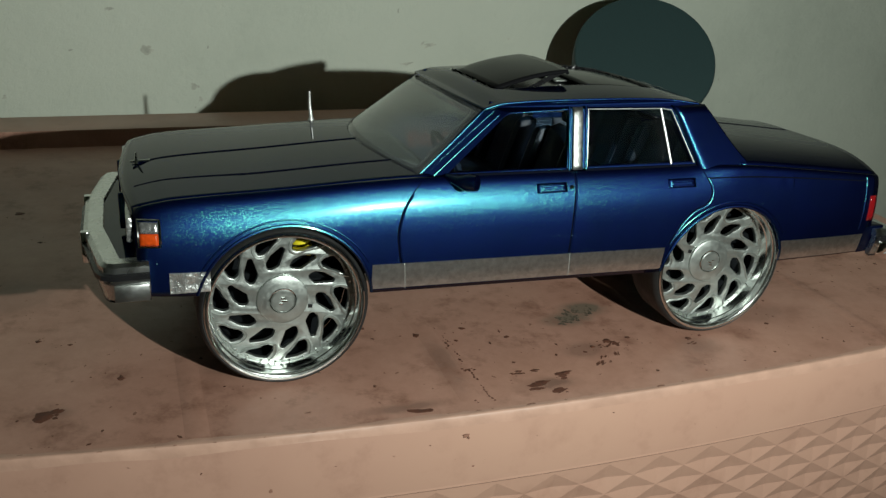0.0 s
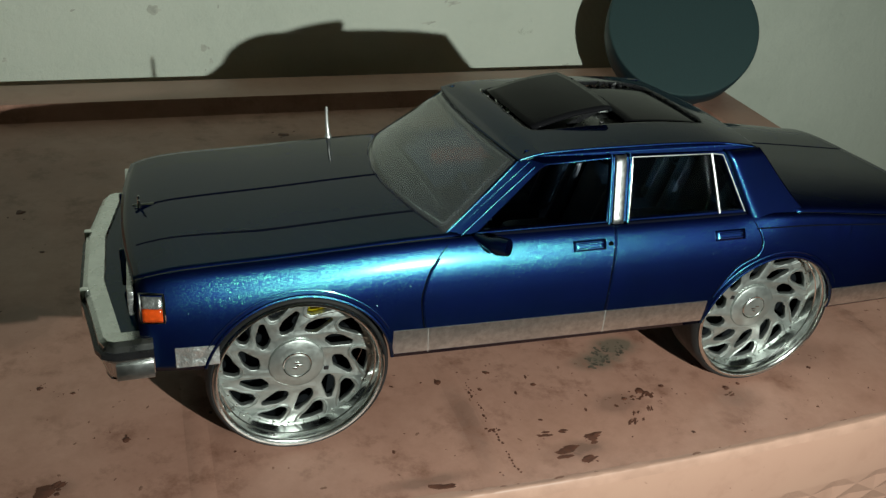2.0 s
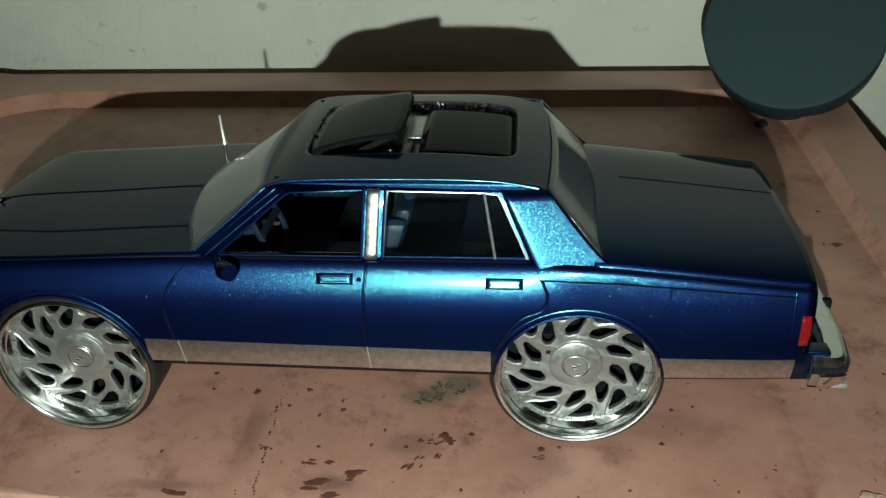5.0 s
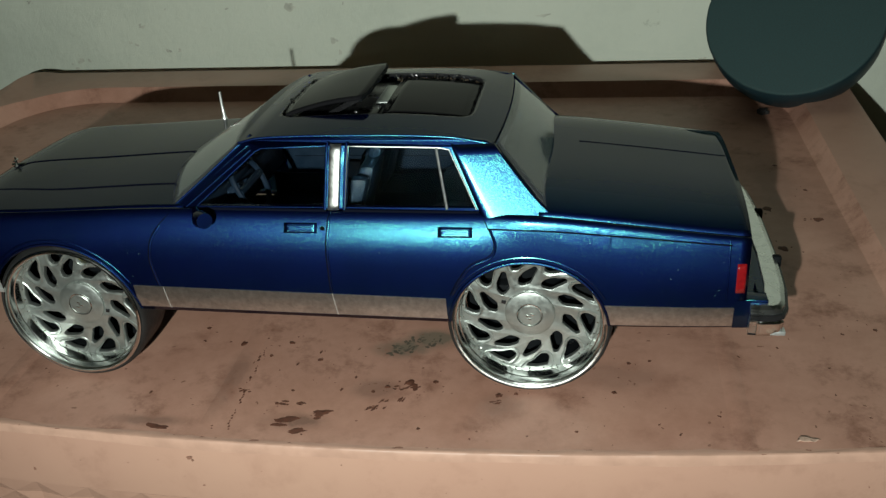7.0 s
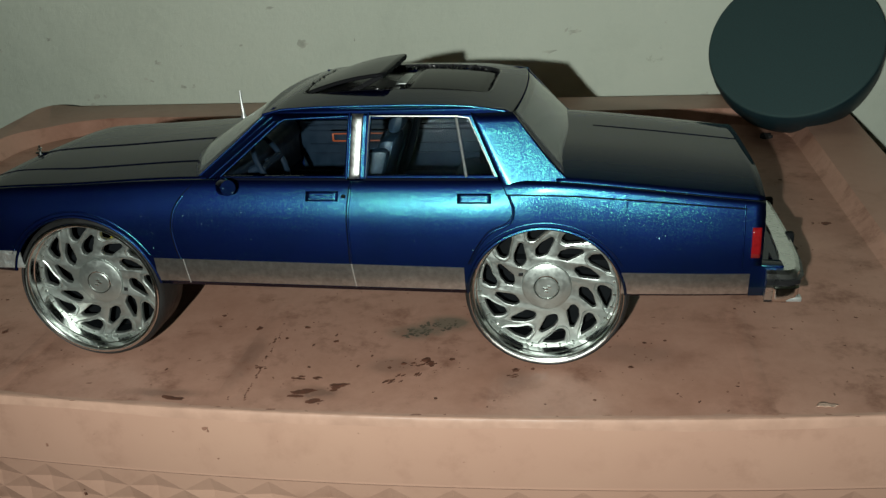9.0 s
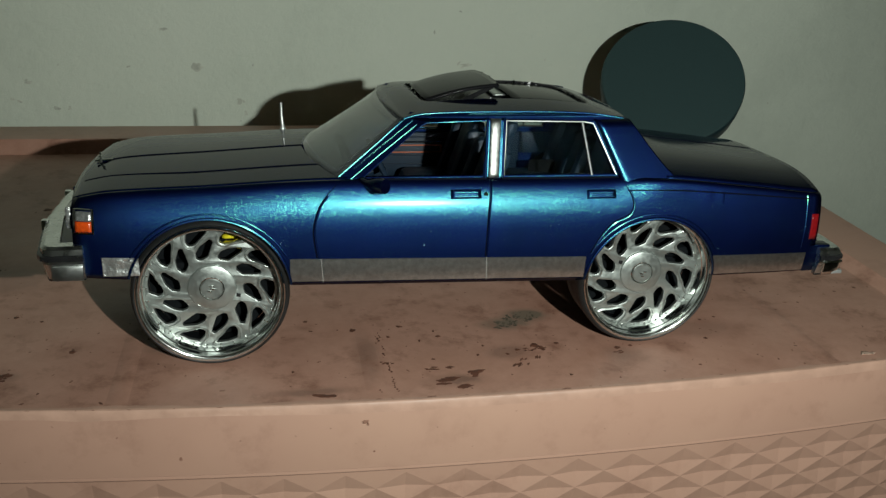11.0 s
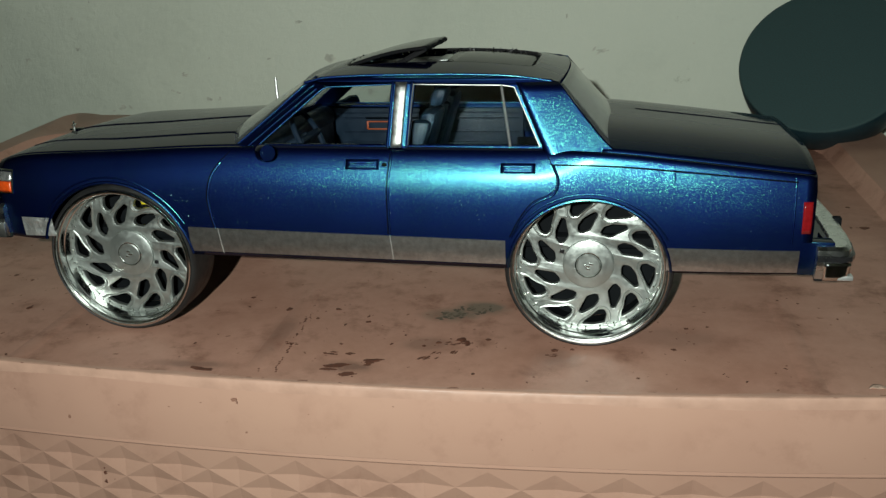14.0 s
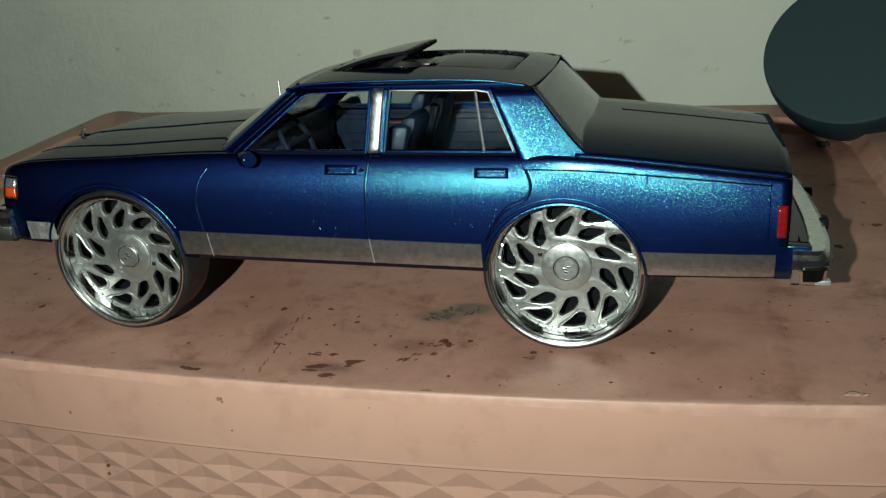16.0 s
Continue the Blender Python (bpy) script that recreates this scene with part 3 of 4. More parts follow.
for sign in (-1, 1):
    part("door_seam", Build().tube(side_line(curve_pts([(-26.5, 48.5), (-29.6, 45.6), (-31.8, 42.5), (-33.1, 37.5), (-32.8, 33), (-32.2, 29.5)]), sign, 0.36), 0.11), GROOVESHADE_BELT, car)
    part("door_seam", Build().tube(side_line(curve_pts([(12.6, 48.5), (12.3, 45.5), (11.8, 40), (11.7, 34), (11.6, 28.6)]), sign, 0.36), 0.11), GROOVESHADE_BELT, car)
    part("door_seam", Build().tube(side_line(curve_pts([(48.8, 48.2), (50.3, 45.6), (51.5, 42.2), (50.3, 39.4), (46.0, 37.2), (42.8, 33.0), (40.6, 28.6)]), sign, 0.36), 0.11), GROOVESHADE_BELT, car)
    for pts in ([(-29.2, 45.6), (-31.4, 42.5), (-32.7, 37.5), (-32.4, 33), (-31.8, 29.5)], [(13.0, 48.5), (12.7, 45.5), (12.2, 40), (12.1, 34), (12.0, 28.6)], [(50.7, 45.6), (51.9, 42.2), (50.7, 39.0), (46.4, 36.8), (43.2, 33.0), (41.0, 28.6)]):
        part("seam_edge", Build().tube(side_line(curve_pts(pts), sign, 0.36), 0.27), PAINT, car)
    part("drip_rail", Build().tube([(x, frame_y(x, z, sign, 0.15), z) for x, z in curve_pts([(-26.6, 48.9), (-17, 56.6), (-8, 63.9), (-5, 64.5), (15, 65.0), (40, 64.6), (49.6, 63.6)], 40)], 0.3), PAINT, car)
    for cx, r, up in ((-WHEELS_X, 20.2, 0.4), (WHEELS_X, 18.9, -0.8)):
        arc = [(cx - r * math.cos(radians(a)), HUB_Z + up + r * math.sin(radians(a))) for a in (span(14.6, 174, 40) if cx < 0 else span(5, 175, 40))]
        part("arch_lip", Build().tube([side_point(x, z, 0.25, sign) for x, z in arc], 0.45), PAINT, car)
        arc = [(cx - (r + 1.3) * math.cos(radians(a)), HUB_Z + up + (r + 1.3) * math.sin(radians(a))) for a in span(28, 152, 40)]
        part("arch_crease", Build().tube([side_point(x, z, 0.25, sign) for x, z in arc], 0.24), PAINT, car)
    for (x0, x1, lo, hi) in ((-84.2, -75.6, (25.9, 26.0), (31.2, 31.0)), (-39.0, 39.6, (22.9, 21.3), (29.6, 27.8)), (76.6, 105.6, (20.6, 20.7), (26.8, 26.5))):
        def strip(x, v, lo=lo, hi=hi, x0=x0, x1=x1):
            k = (x - x0) / (x1 - x0)
            a, b = lo[0] + (lo[1] - lo[0]) * k, hi[0] + (hi[1] - hi[0]) * k
            return side_point(x, a + (b - a) * v, 0.46 if 0.02 < v < 0.98 else 0.2, sign)
        part("rocker_trim", Build().grid(strip, span(x0, x1, 30), [0, 0.03, 0.25, 0.5, 0.75, 0.97, 1]), CRUMPLED if x0 < -50 else FOIL, car, "crumpled bright foil patch" if x0 < -50 else "brushed silver foil rocker strip")

for sign in (-1, 1):
    for x, lo, hi in ((-31.2, 22.6, 29.2), (12.0, 21.9, 28.5)):
        part("strip_joint", Build().tube([side_point(x + 0.08 * (hi - z), z, 0.42, sign) for z in span(lo, hi, 6)], 0.12, 6), TRIM, car)

# black tubes draw the shade of the hood's recessed creases
hood_line = lambda y: [(x, y * (0.86 + 0.14 * min(1, (x + 90) / 25)), top_z(x, y) + 0.38) for x in span(-90, -31, 24)]
for y in (0, -21.5):
    part("hood_crease", Build().tube(hood_line(y), 0.22), GROOVESHADE_BELT, car)

for sign in (-1, 1):
    for k in range(2):
        off = 1.2 + 1.3 * k
        part("pillar_ridge", Build().tube([(x + off * 0.75, frame_y(x + off * 0.75, z - off * 0.55, sign, 0.1), z - off * 0.55) for x, z in curve_pts([(-26.2, 49.4), (-17, 56.6), (-8, 63.5)], 20)], 0.2), PAINT, car)
    for x in (11.6, 16.2):
        part("pillar_ridge", Build().tube([(x + 1.0 * v, lean_in(49 + 14.8 * v, sign, 0.25), 49 + 14.8 * v) for v in span(0, 1, 10)], 0.35), PAINT, car)
    part("belt_strip", Build().tube([(x, lean_in(49.0, sign, 0.25), 49.0 - (x + 20) * 0.008) for x in span(-21, 12, 10)], 0.4), GROOVESHADE_BELT, car, "black belt strip")
    part("belt_strip", Build().tube([(x, lean_in(49.0, sign, 0.25), 48.8 - (x - 16) * 0.008) for x in span(16, 48, 10)], 0.4), GROOVESHADE_BELT, car)
    part("quarter_crease", Build().tube([side_point(x, smooth_table(SHOULDER, x) - 2.75 + 1.3 * (x - 50) / 54, 0.38, sign) for x in span(50, 104, 30)], 0.2), GROOVESHADE_BELT, car)
    part("tail_seam", Build().tube([side_point(103.6, z, 0.3, sign) for z in span(28, 43, 12)], 0.22), PAINT, car)
    part("trunk_seam", Build().tube([(x, sign * 31.5, top_z(x, 31.5) + 0.38) for x in span(66, 107, 20)], 0.2), GROOVESHADE_BELT, car)
part("trunk_crease", Build().tube([(x, 4.0, top_z(x, 4.0) + 0.36) for x in span(70, 107, 20)], 0.16), GROOVESHADE_BELT, car)

# panes
def screen(base, top, n=24):
    """A pane between a base curve and a top curve."""
    def f(s, v):
        a, b = base(s), top(s)
        return tuple(p + (q - p) * v for p, q in zip(a, b))
    return Build().grid(f, span(-1, 1, n), span(0, 1, 8))


wind = part("windscreen", screen(lambda s: (-27.0 - 8.0 * (1 - s * s), s * 32.2, 49.0 + 1.2 * (1 - s * s)), lambda s: (-9.3 - 2.4 * (1 - s * s), s * 26.4, 63.2 + 0.9 * (1 - s * s))), HAZE, car, "hazy plastic windscreen", solid=0.4)
back = part("rear_window", screen(lambda s: (63.6 + 2.0 * (1 - s * s), s * 33.0, 48.9 + 1.2 * (1 - s * s)), lambda s: (51.6 + 1.5 * (1 - s * s), s * 27.0, 62.6 + 1.0 * (1 - s * s))), HAZE, car, "hazy plastic rear window", solid=0.4)
for p in (wind, back):
    p.visible_shadow = False
for sign in (-1, 1):
    ob = part("rear_side_window", Build().shape(dense(REAR_OPENING), [], 0.3, 0.0, lambda a, b, c, s=sign: (a, s * (33.0 - (b - 49.3) * 0.345 + c), b)), GLASS, car, "clear plastic side window")
    # only the far pane blocks light, to keep the wall shadow solid
    ob.visible_shadow = sign > 0
    part("window_trim", Build().tube([(x, lean_in(z, sign, 0.35), z) for x, z in dense(REAR_OPENING, 2.0)[:-14]], 0.17, 6), WINDOWTRIM, car, "thin bright window frame")
    part("window_divider", Build().tube([(x, lean_in(z, sign, 0.3), z) for x, z in ((38.2, 62.8), (39.4, 56), (40.6, 49.3))], 0.34, 8), WINDOWTRIM, car, "bright quarter window divider")
    part("pillar_trim", Build().grid(lambda u, v: (12.4 + 1.0 * v + u * 2.6, lean_in(49 + 14.6 * v, sign, 0.32 + 0.3 * math.sin(math.pi * u) ** 0.7), 49 + 14.6 * v), span(0, 1, 10), span(0, 1, 12)), PILLARFOIL, car, "silver foil on the centre pillar", solid=0.4)

# far front pane, added to close the window gap in the wall shadow
part("added_far_pane", Build().shape(dense(FRONT_OPENING), [], 0.3, 0.0, lambda a, b, c: (a, 33.0 - (b - 49.3) * 0.345 + c, b)), GLASS, car)

# sunroof
def roof_z(x, y):
    s = y / 28.2
    f, b = -9.5 - 2.5 * (1 - s * s), 51.2 + 1.5 * (1 - s * s)
    return roof_point((x - f) / (b - f), s)[2]


frame_ring = []
for a in span(0, 2 * math.pi, 120)[:-1]:
    c, d = math.cos(a), math.sin(a)
    k = (abs(c) ** 9 + abs(d) ** 9) ** (-1 / 9)
    frame_ring.append(((SUN[0] + SUN[1]) / 2 + (SUN[1] - SUN[0]) / 2 * c * k, SUN[2] * d * k))
part("sunroof_frame", Build().tube([(x, y, roof_z(x, y) - 0.1) for x, y in frame_ring], 0.5, 6, True), BLACK, car)
part("sunroof_well", Build().grid(lambda x, y: (x, y, roof_z(x, y) - 2.0), span(-4.5, 21, 8), span(-18, 18, 10)), BLACK, car, "black sunroof well", solid=0.4)
part("sunroof_tray", Build().grid(lambda x, y: (x, y, roof_z(x, y) - 0.6), span(23.0, 44.4, 8), span(-16.8, 14.0, 10)), PANEL, car, "black fixed sunroof pane", solid=0.5)
part("sunroof_well", Build().grid(lambda x, y: (x, y, roof_z(x, y) - 2.4), span(19, 46, 8), span(-18.5, 18.5, 10)), BLACK, car, solid=0.4)


def tilt_pane(x, y):
    k = (x + 2.0) / 21.0
    return (x + 0.9 * (y / 15.4) ** 4 * (1 - 2 * k), y, roof_z(-2.0, y) + 0.2 + 4.2 * k + 0.7 * math.sin(math.pi * k))


part("sunroof_pane", Build().grid(tilt_pane, span(-2.0, 19.0, 12), span(-15.4, 15.4, 16)), PANEL, car, "black sunroof panel tilted open", solid=0.7)
rng = random.Random(4)
seal = [tilt_pane(19.0 + rng.uniform(-0.1, 0.25), y) for y in span(-15.4, 15.4, 30)]
part("sunroof_seal", Build().tube([(x, y, z - 0.3 + rng.uniform(-0.12, 0.12)) for x, y, z in seal], [rng.uniform(0.4, 0.6) for _ in seal], 6), UNDER, car, "ragged black seal on the lifted edge", smooth=False)
ragged = [(44.6 + rng.uniform(-0.3, 0.3), y, roof_z(44.6, y) - 0.45 + rng.uniform(-0.15, 0.2)) for y in span(-16.5, 16, 26)]
part("sunroof_seal", Build().tube(ragged, [rng.uniform(0.2, 0.5) for _ in ragged], 6), UNDER, car, smooth=False)
for y in (-12.5, 12.5):
    part("lift_strut", Build().tube([(9.0, y, roof_z(9, y) - 1.5), (17.5, y, tilt_pane(17.5, y)[2] - 0.6)], 0.7, 6), BLACK, car)


def crumpled(pts, r):
    """A torn, crumpled strip of foil along a line."""
    b = Build()
    for p, q in zip(pts, pts[1:]):
        for _ in range(5):
            k = rng.random()
            c = [a + (d - a) * k + rng.uniform(-r, r) for a, d in zip(p, q)]
            e = [[v + rng.uniform(-r, r) * 1.3 for v in c] for _ in range(4)]
            b.add(e, [(0, 1, 2), (0, 2, 3), (0, 3, 1), (1, 3, 2)])
    return b


part("torn_foil", crumpled([(SUN[0] + 0.6, y, roof_z(SUN[0], y) - 0.2) for y in span(-4, 17, 12)], 0.6), CHROME, car, "torn shiny foil at the sunroof edge", smooth=False)
part("torn_foil", crumpled([(x, SUN[2] - 0.5, roof_z(x, SUN[2]) - 0.6) for x in span(-3, 45, 20)], 0.5), CHROME, car, "", smooth=False)
part("torn_foil", crumpled([(SUN[0] + 0.8, y, roof_z(SUN[0], y) - 0.3) for y in span(-7, 16, 12)], 0.55), BLACK, car, "torn black lining at the sunroof edge", smooth=False)
part("torn_foil", crumpled([(x, SUN[2] - 0.9, roof_z(x, SUN[2]) - 0.3) for x in span(20, 45, 12)], 0.6), BLACK, car, "", smooth=False)
part("sunroof_spacer", Build().grid(lambda x, y: (x, y, roof_z(x, y) - 1.3), span(19.5, 23.0, 4), span(-6, 9, 8)), SATIN, car, "grey bar between the sunroof panes", solid=0.4)
part("sunroof_arm", Build().box((16.0, -15.5, 64.6), (17.0, -14.7, 67.0), 0.2), BLACK, car, "black lift arm")


# bumpers
def bumper(name, sgn, x_side, x_front, x_mid, z0, z1, slant):
    half = [(x_side, -39.0), (x_front - sgn * 3.0, -39.2), (x_front - sgn * 1.0, -38.2), (x_front, -36.0), (x_front + sgn * 1.2, -28), (x_mid, -12), (x_mid, 0)]
    path = half + [(x, -y) for x, y in reversed(half[:-1])]
    if sgn > 0:
        path = path
    else:
        path = list(reversed(path))
    h = z1 - z0
    prof = [(-4.4, z1 - 0.1), (-1.0, z1), (0, z1 - 0.7), (0.3, z0 + h * 0.55), (0, z0 + h * 0.45), (-slant, z0), (-2.6, z0), (-2.6, z0 + 1.0), (-1.4, z1 - 2.0), (-4.4, z1 - 1.5)]
    bar = part(name, Build().sweep(path, prof), BUMPER, car, "chrome bumper with a black rub strip", 30)
    part("rub_strip", Build().sweep(path, [(0.1, z0 + h * 0.77), (0.9, z0 + h * 0.74), (0.9, z0 + h * 0.61), (0.1, z0 + h * 0.58)]), BLACK, bar, "black rub strip")
    part("filler", Build().sweep(path[2:-2], [(-4.5, z1 - 0.7), (-11.0, z1 - 0.4), (-11.0, z1 - 2.0), (-4.5, z1 - 1.45)]), PAINT, bar, "dark blue shelf behind the bumper")
    part("lower_edge", Build().sweep(path, [(-slant + 0.15, z0 + 0.25), (-slant + 0.15, z0 - 0.15), (-slant - 0.6, z0 - 0.15), (-slant - 0.6, z0 + 0.25)]), BLACK, bar, "black lower edge")
    return bar


bar = bumper("front_bumper", -1, -88.2, -98.4, -102.0, 25.6, 34.4, 1.0)
for s in (-1, 1):
    part("bumper_end", Build().box((-95.6, s * 39.3 - 0.4, 25.9), (-88.4, s * 39.3 + 0.4, 29.6), 0.15), BUMPER, bar, "plain chrome end panel")
for y in (-15, 15):
    part("bumper_guard", Build().box((-102.6, y - 1.1, 26.8), (-100.6, y + 1.1, 34.6), 0.5), CHROME, bar, "chrome bumper guard")
bar = bumper("rear_bumper", 1, 109.0, 116.8, 118.8, 19.8, 27.8, 1.1)
for s in (-1, 1):
    part("bumper_step", Build().box((113.6, s * 37.6 - 1.2, 20.0), (117.2, s * 37.6 + 1.2, 21.2), 0.3), TRIM, bar, "chipped chrome step")
    part("end_cap", Build().grid(lambda u, v: (110.6 + 5.6 * u, s * (38.6 + 1.0 * v - 0.5 * u * u), 20.0 + 4.4 * v), span(0, 1, 6), span(0, 1, 5)), CHROME, bar, "chrome bumper end cap", solid=0.5)
    part("tail_filler", Build().grid(lambda x, z: side_point(x, z, 0.45, s), span(105.7, 111.2, 5), span(20.3, 28.4, 6)).grid(lambda v, z: (111.2, s * (side_y(111.2, z) + 0.45 - 9 * v), z), span(0, 1, 4), span(20.3, 28.4, 6)).box((107.5, s * 35.2 - 2.0, 27.5), (113.0, s * 35.2 + 2.0, 28.5), 0.3), PAINT, car, "blue corner piece behind the bumper")
for y in (-14, 14):
    part("bumper_guard", Build().box((117.6, y - 1.0, 21.5), (119.8, y + 1.0, 28.3), 0.6), UNDER, bar, "black rubber bumper guard")

# lamps, grille, badge
for s in (-1, 1):
    x0 = -91.6
    part("headlight", Build().box((x0 - 0.7, s * 25 - 9, 37.5), (x0 + 0.6, s * 25 + 9, 43.0), 0.3), CLEARLENS, car, "silver rectangular headlight")
    side = lambda u, v, lo, hi: side_point(-89.7 + 3.8 * u, lo + (hi - lo) * v, 0.35, s)
    part("corner_lamp", Build().grid(lambda u, v: side(u, v, 40.2, 42.4), span(0, 1, 5), span(0, 1, 4)), CLEARLENS, car, "clear corner lamp", solid=0.6)
    part("turn_signal", Build().grid(lambda u, v: side(u, v, 37.7, 40.1), span(0, 1, 5), span(0, 1, 4)), AMBER, car, "amber turn signal", solid=0.6)
    part("lamp_bezel", Build().tube([side_point(x, z, 0.3, s) for x, z in dense([(-90.0, 37.3), (-85.6, 37.3), (-85.6, 42.8), (-90.0, 42.8)], 1.0)], 0.3, 6, True), CHROME, car)
    part("tail_lamp", Build().grid(lambda u, v: side_point(105.4 + 2.0 * u, 30.6 + 7.2 * v, 0.3, s), span(0, 1, 4), span(0, 1, 5)), REDLENS, car, "red tail lamp", solid=0.6)
    part("tail_cluster", Build().box((107.6, s * 25 - 11, 31.5), (108.4, s * 25 + 11, 38.5), 0.3), REDLENS, car, "red tail lamp")
for y in (-15.4, 15.4):
    part("grille_post", Build().box((-93.7, y - 0.6, 34.8), (-92.0, y + 0.6, 43.6), 0.35), PAINT, car, "blue post beside the grille")
part("grille", Build().box((-92.8, -14.5, 36.5), (-91.4, 14.5, 42.6), 0.3), BLACK, car, "black grille")
for k in range(9):
    part("grille_bar", Build().box((-93.0, -13.4 + k * 3.2, 36.8), (-92.7, -12.8 + k * 3.2, 42.4), 0.1), CHROME, car)
part("hood_ornament", Build().tube([(-89, 0, 46.4), (-89, 0, 47.4), (-89, 0, 49.2)], [0.7, 0.35, 0.22], 8).tube([(-90.4, 0, 46.9), (-85.8, 0, 47.0)], [0.3, 0.45], 8).tube([(-89, -0.9, 48.2), (-89, 0.9, 48.2)], 0.25, 8), CHROME, car, "chrome hood ornament")
part("antenna", Build().tube([(-39, 34.2, 47.0), (-39, 34.2, 49.0), (-39, 34.3, 49.6), (-39.3, 34.6, 53), (-39.4, 34.8, 57.2)], [1.0, 0.95, 0.6, 0.45, 0.38], 10), TRIM, car, "chrome antenna")
for s in (-1, 1):
    for x0, z in ((2.0, 45.4), (38.6, 44.8)):
        h = part("door_handle", Build().grid(lambda u, v: side_point(x0 + 8.0 * u, z - 1.1 + 2.2 * v, 0.35, s), span(0, 1, 6), span(0, 1, 4)), PAINT, car, "body-coloured flap handle", solid=0.5)
        for dz in (-0.5, 0.45):
            part("ridge", Build().tube([side_point(x0 + 0.9 + 6.2 * u, z + dz, 0.62, s) for u in span(0, 1, 4)], 0.24, 8), PAINT, h)
    part("lock", Build().lathe([(0.01, -0.5), (0.6, -0.4), (0.6, 0.4), (0.01, 0.5)], 12, side_point(11.3, 45.3, 0.1, s)), CHROME, car)
    mirror = Build().tube([(-20.5, s * 34.5, 49.0), (-18.6, s * 37.5, 48.6), (-17.0, s * 39.5, 48.6), (-15.4, s * 41.2, 48.9)], [0.8, 1.4, 2.2, 1.9], 12)
    part("wing_mirror", mirror, PAINT, car, "small blue door mirror")

# inside
part("cabin_tub", Build().grid(lambda x, s: (x, s * 30.4, 26.0 if abs(s) < 0.97 else 32.0), span(-24, 38, 10), [-1, -0.98, -0.96, -0.5, 0, 0.5, 0.96, 0.98, 1]), BLUETRIM, car, solid=0.6)
part("dashboard", Build().tube([(-23, y, 46.0 + 0.4 * math.cos(y / 9)) for y in span(-30, 30, 12)], 3.4, 12).box((-25, -30, 36), (-20, 30, 46), 1.0), DARKTRIM, car, "dark blue dashboard")
for s in (-1, 1):
    door = part("door_card", Build().box((-20, s * 31.6 - 0.6, 28), (38.5, s * 31.6 + 0.6, 48.0), 0.4).box((38.6, s * 31.6 - 0.6, 41), (50, s * 31.6 + 0.6, 48.0), 0.4), BLUETRIM, car, "blue inner door panel")
    for z in (46.6, 44.9, 40.6, 37.5):
        part("ridge", Build().box((-17, s * 30.8 - 0.3, z - 0.2), (37, s * 30.8 + 0.3, z + 0.2), 0.1), DARKTRIM, door)
    outline = Build()
    for z in (43.9, 41.6):
        outline.box((-9.5, s * 30.7 - 0.3, z - 0.22), (12, s * 30.7 + 0.3, z + 0.22), 0.1)
    for x in (-9.5, 12):
        outline.box((x - 0.3, s * 30.65 - 0.3, 41.5), (x + 0.3, s * 30.65 + 0.3, 44.0), 0.1)
    part("bright_strip", Build().tube([(x, s * 30.5, 45.0) for x in span(-10, 12, 6)], 0.3, 6), CHROME, door, "thin chrome strip")
    part("stripe", outline, ORANGE, door, "orange outlined armrest")


def lean_box(lo, hi, bevel, slope, z0):
    """A rounded block that leans back by slope above z0."""
    b = Build().box(lo, hi, bevel)
    b.v = [(x + slope * (z - z0), y, z) for x, y, z in b.v]
    return b


def seat(x, y, w, head=True):
    st = part("seat", Build().box((x - 13, y - w, 31), (x + 3, y + w, 38), 2.5), BLUETRIM, car, "blue padded seat")
    part("backrest", lean_box((x + 0.5, y - w * 0.6, 35), (x + 5, y + w * 0.6, 55.5), 2.0, 0.32, 35), BLUETRIM, st)
    for o in (-1, 1):
        part("bolster", lean_box((x - 1.6, y + o * w * 0.8 - 2.2, 35), (x + 4.6, y + o * w * 0.8 + 2.2, 54), 2.0, 0.32, 35), BLUETRIM, st)
    if head:
        part("headrest", lean_box((x + 1.6, y - 5.0, 56.2), (x + 5.4, y + 5.0, 61.0), 1.7, 0.32, 35), BLUETRIM, st)


for s in (-1, 1):
    seat(10.5, s * 15.5, 12)
    seat(44, s * 13.5, 11, False)
wheel_c, tilt = Vector((-13.5, -15.5, 48.0)), Matrix.Rotation(radians(64), 3, "Y")
part("steering_wheel", Build().tube([wheel_c + tilt @ Vector((7.6 * math.cos(a), 7.6 * math.sin(a), 0)) for a in span(0, 2 * math.pi, 36)[:-1]], 0.75, 8, True).tube([wheel_c + tilt @ Vector((0, -7.4, 0)), wheel_c, wheel_c + tilt @ Vector((0, 7.4, 0))], 1.0, 8).tube([wheel_c, wheel_c + tilt @ Vector((0, 0, -8))], 1.4, 8), DARKTRIM, car, "dark blue steering wheel")
part("rear_shelf", Build().box((50, -31, 47.2), (64, 31, 48.2), 0.3), DARKTRIM, car)
part("chassis", Build().box((-84, -28, 22.5), (100, 28, 26), 1.5).box((-60.5, -30, 18.4), (-57.4, 30, 21.4), 0.8).box((57.4, -30, 18.4), (60.5, 30, 21.4), 0.8), UNDER, car, "black chassis")
for s in (-1, 1):
    coil = [(-53.6 + 1.9 * math.cos(a), s * 28 + 1.7 * math.sin(a), 29.6 + a * 0.34) for a in span(0, 5 * math.pi, 60)]
    part("spring", Build().tube(coil, 0.7, 6), YELLOW, car, "yellow coil spring")
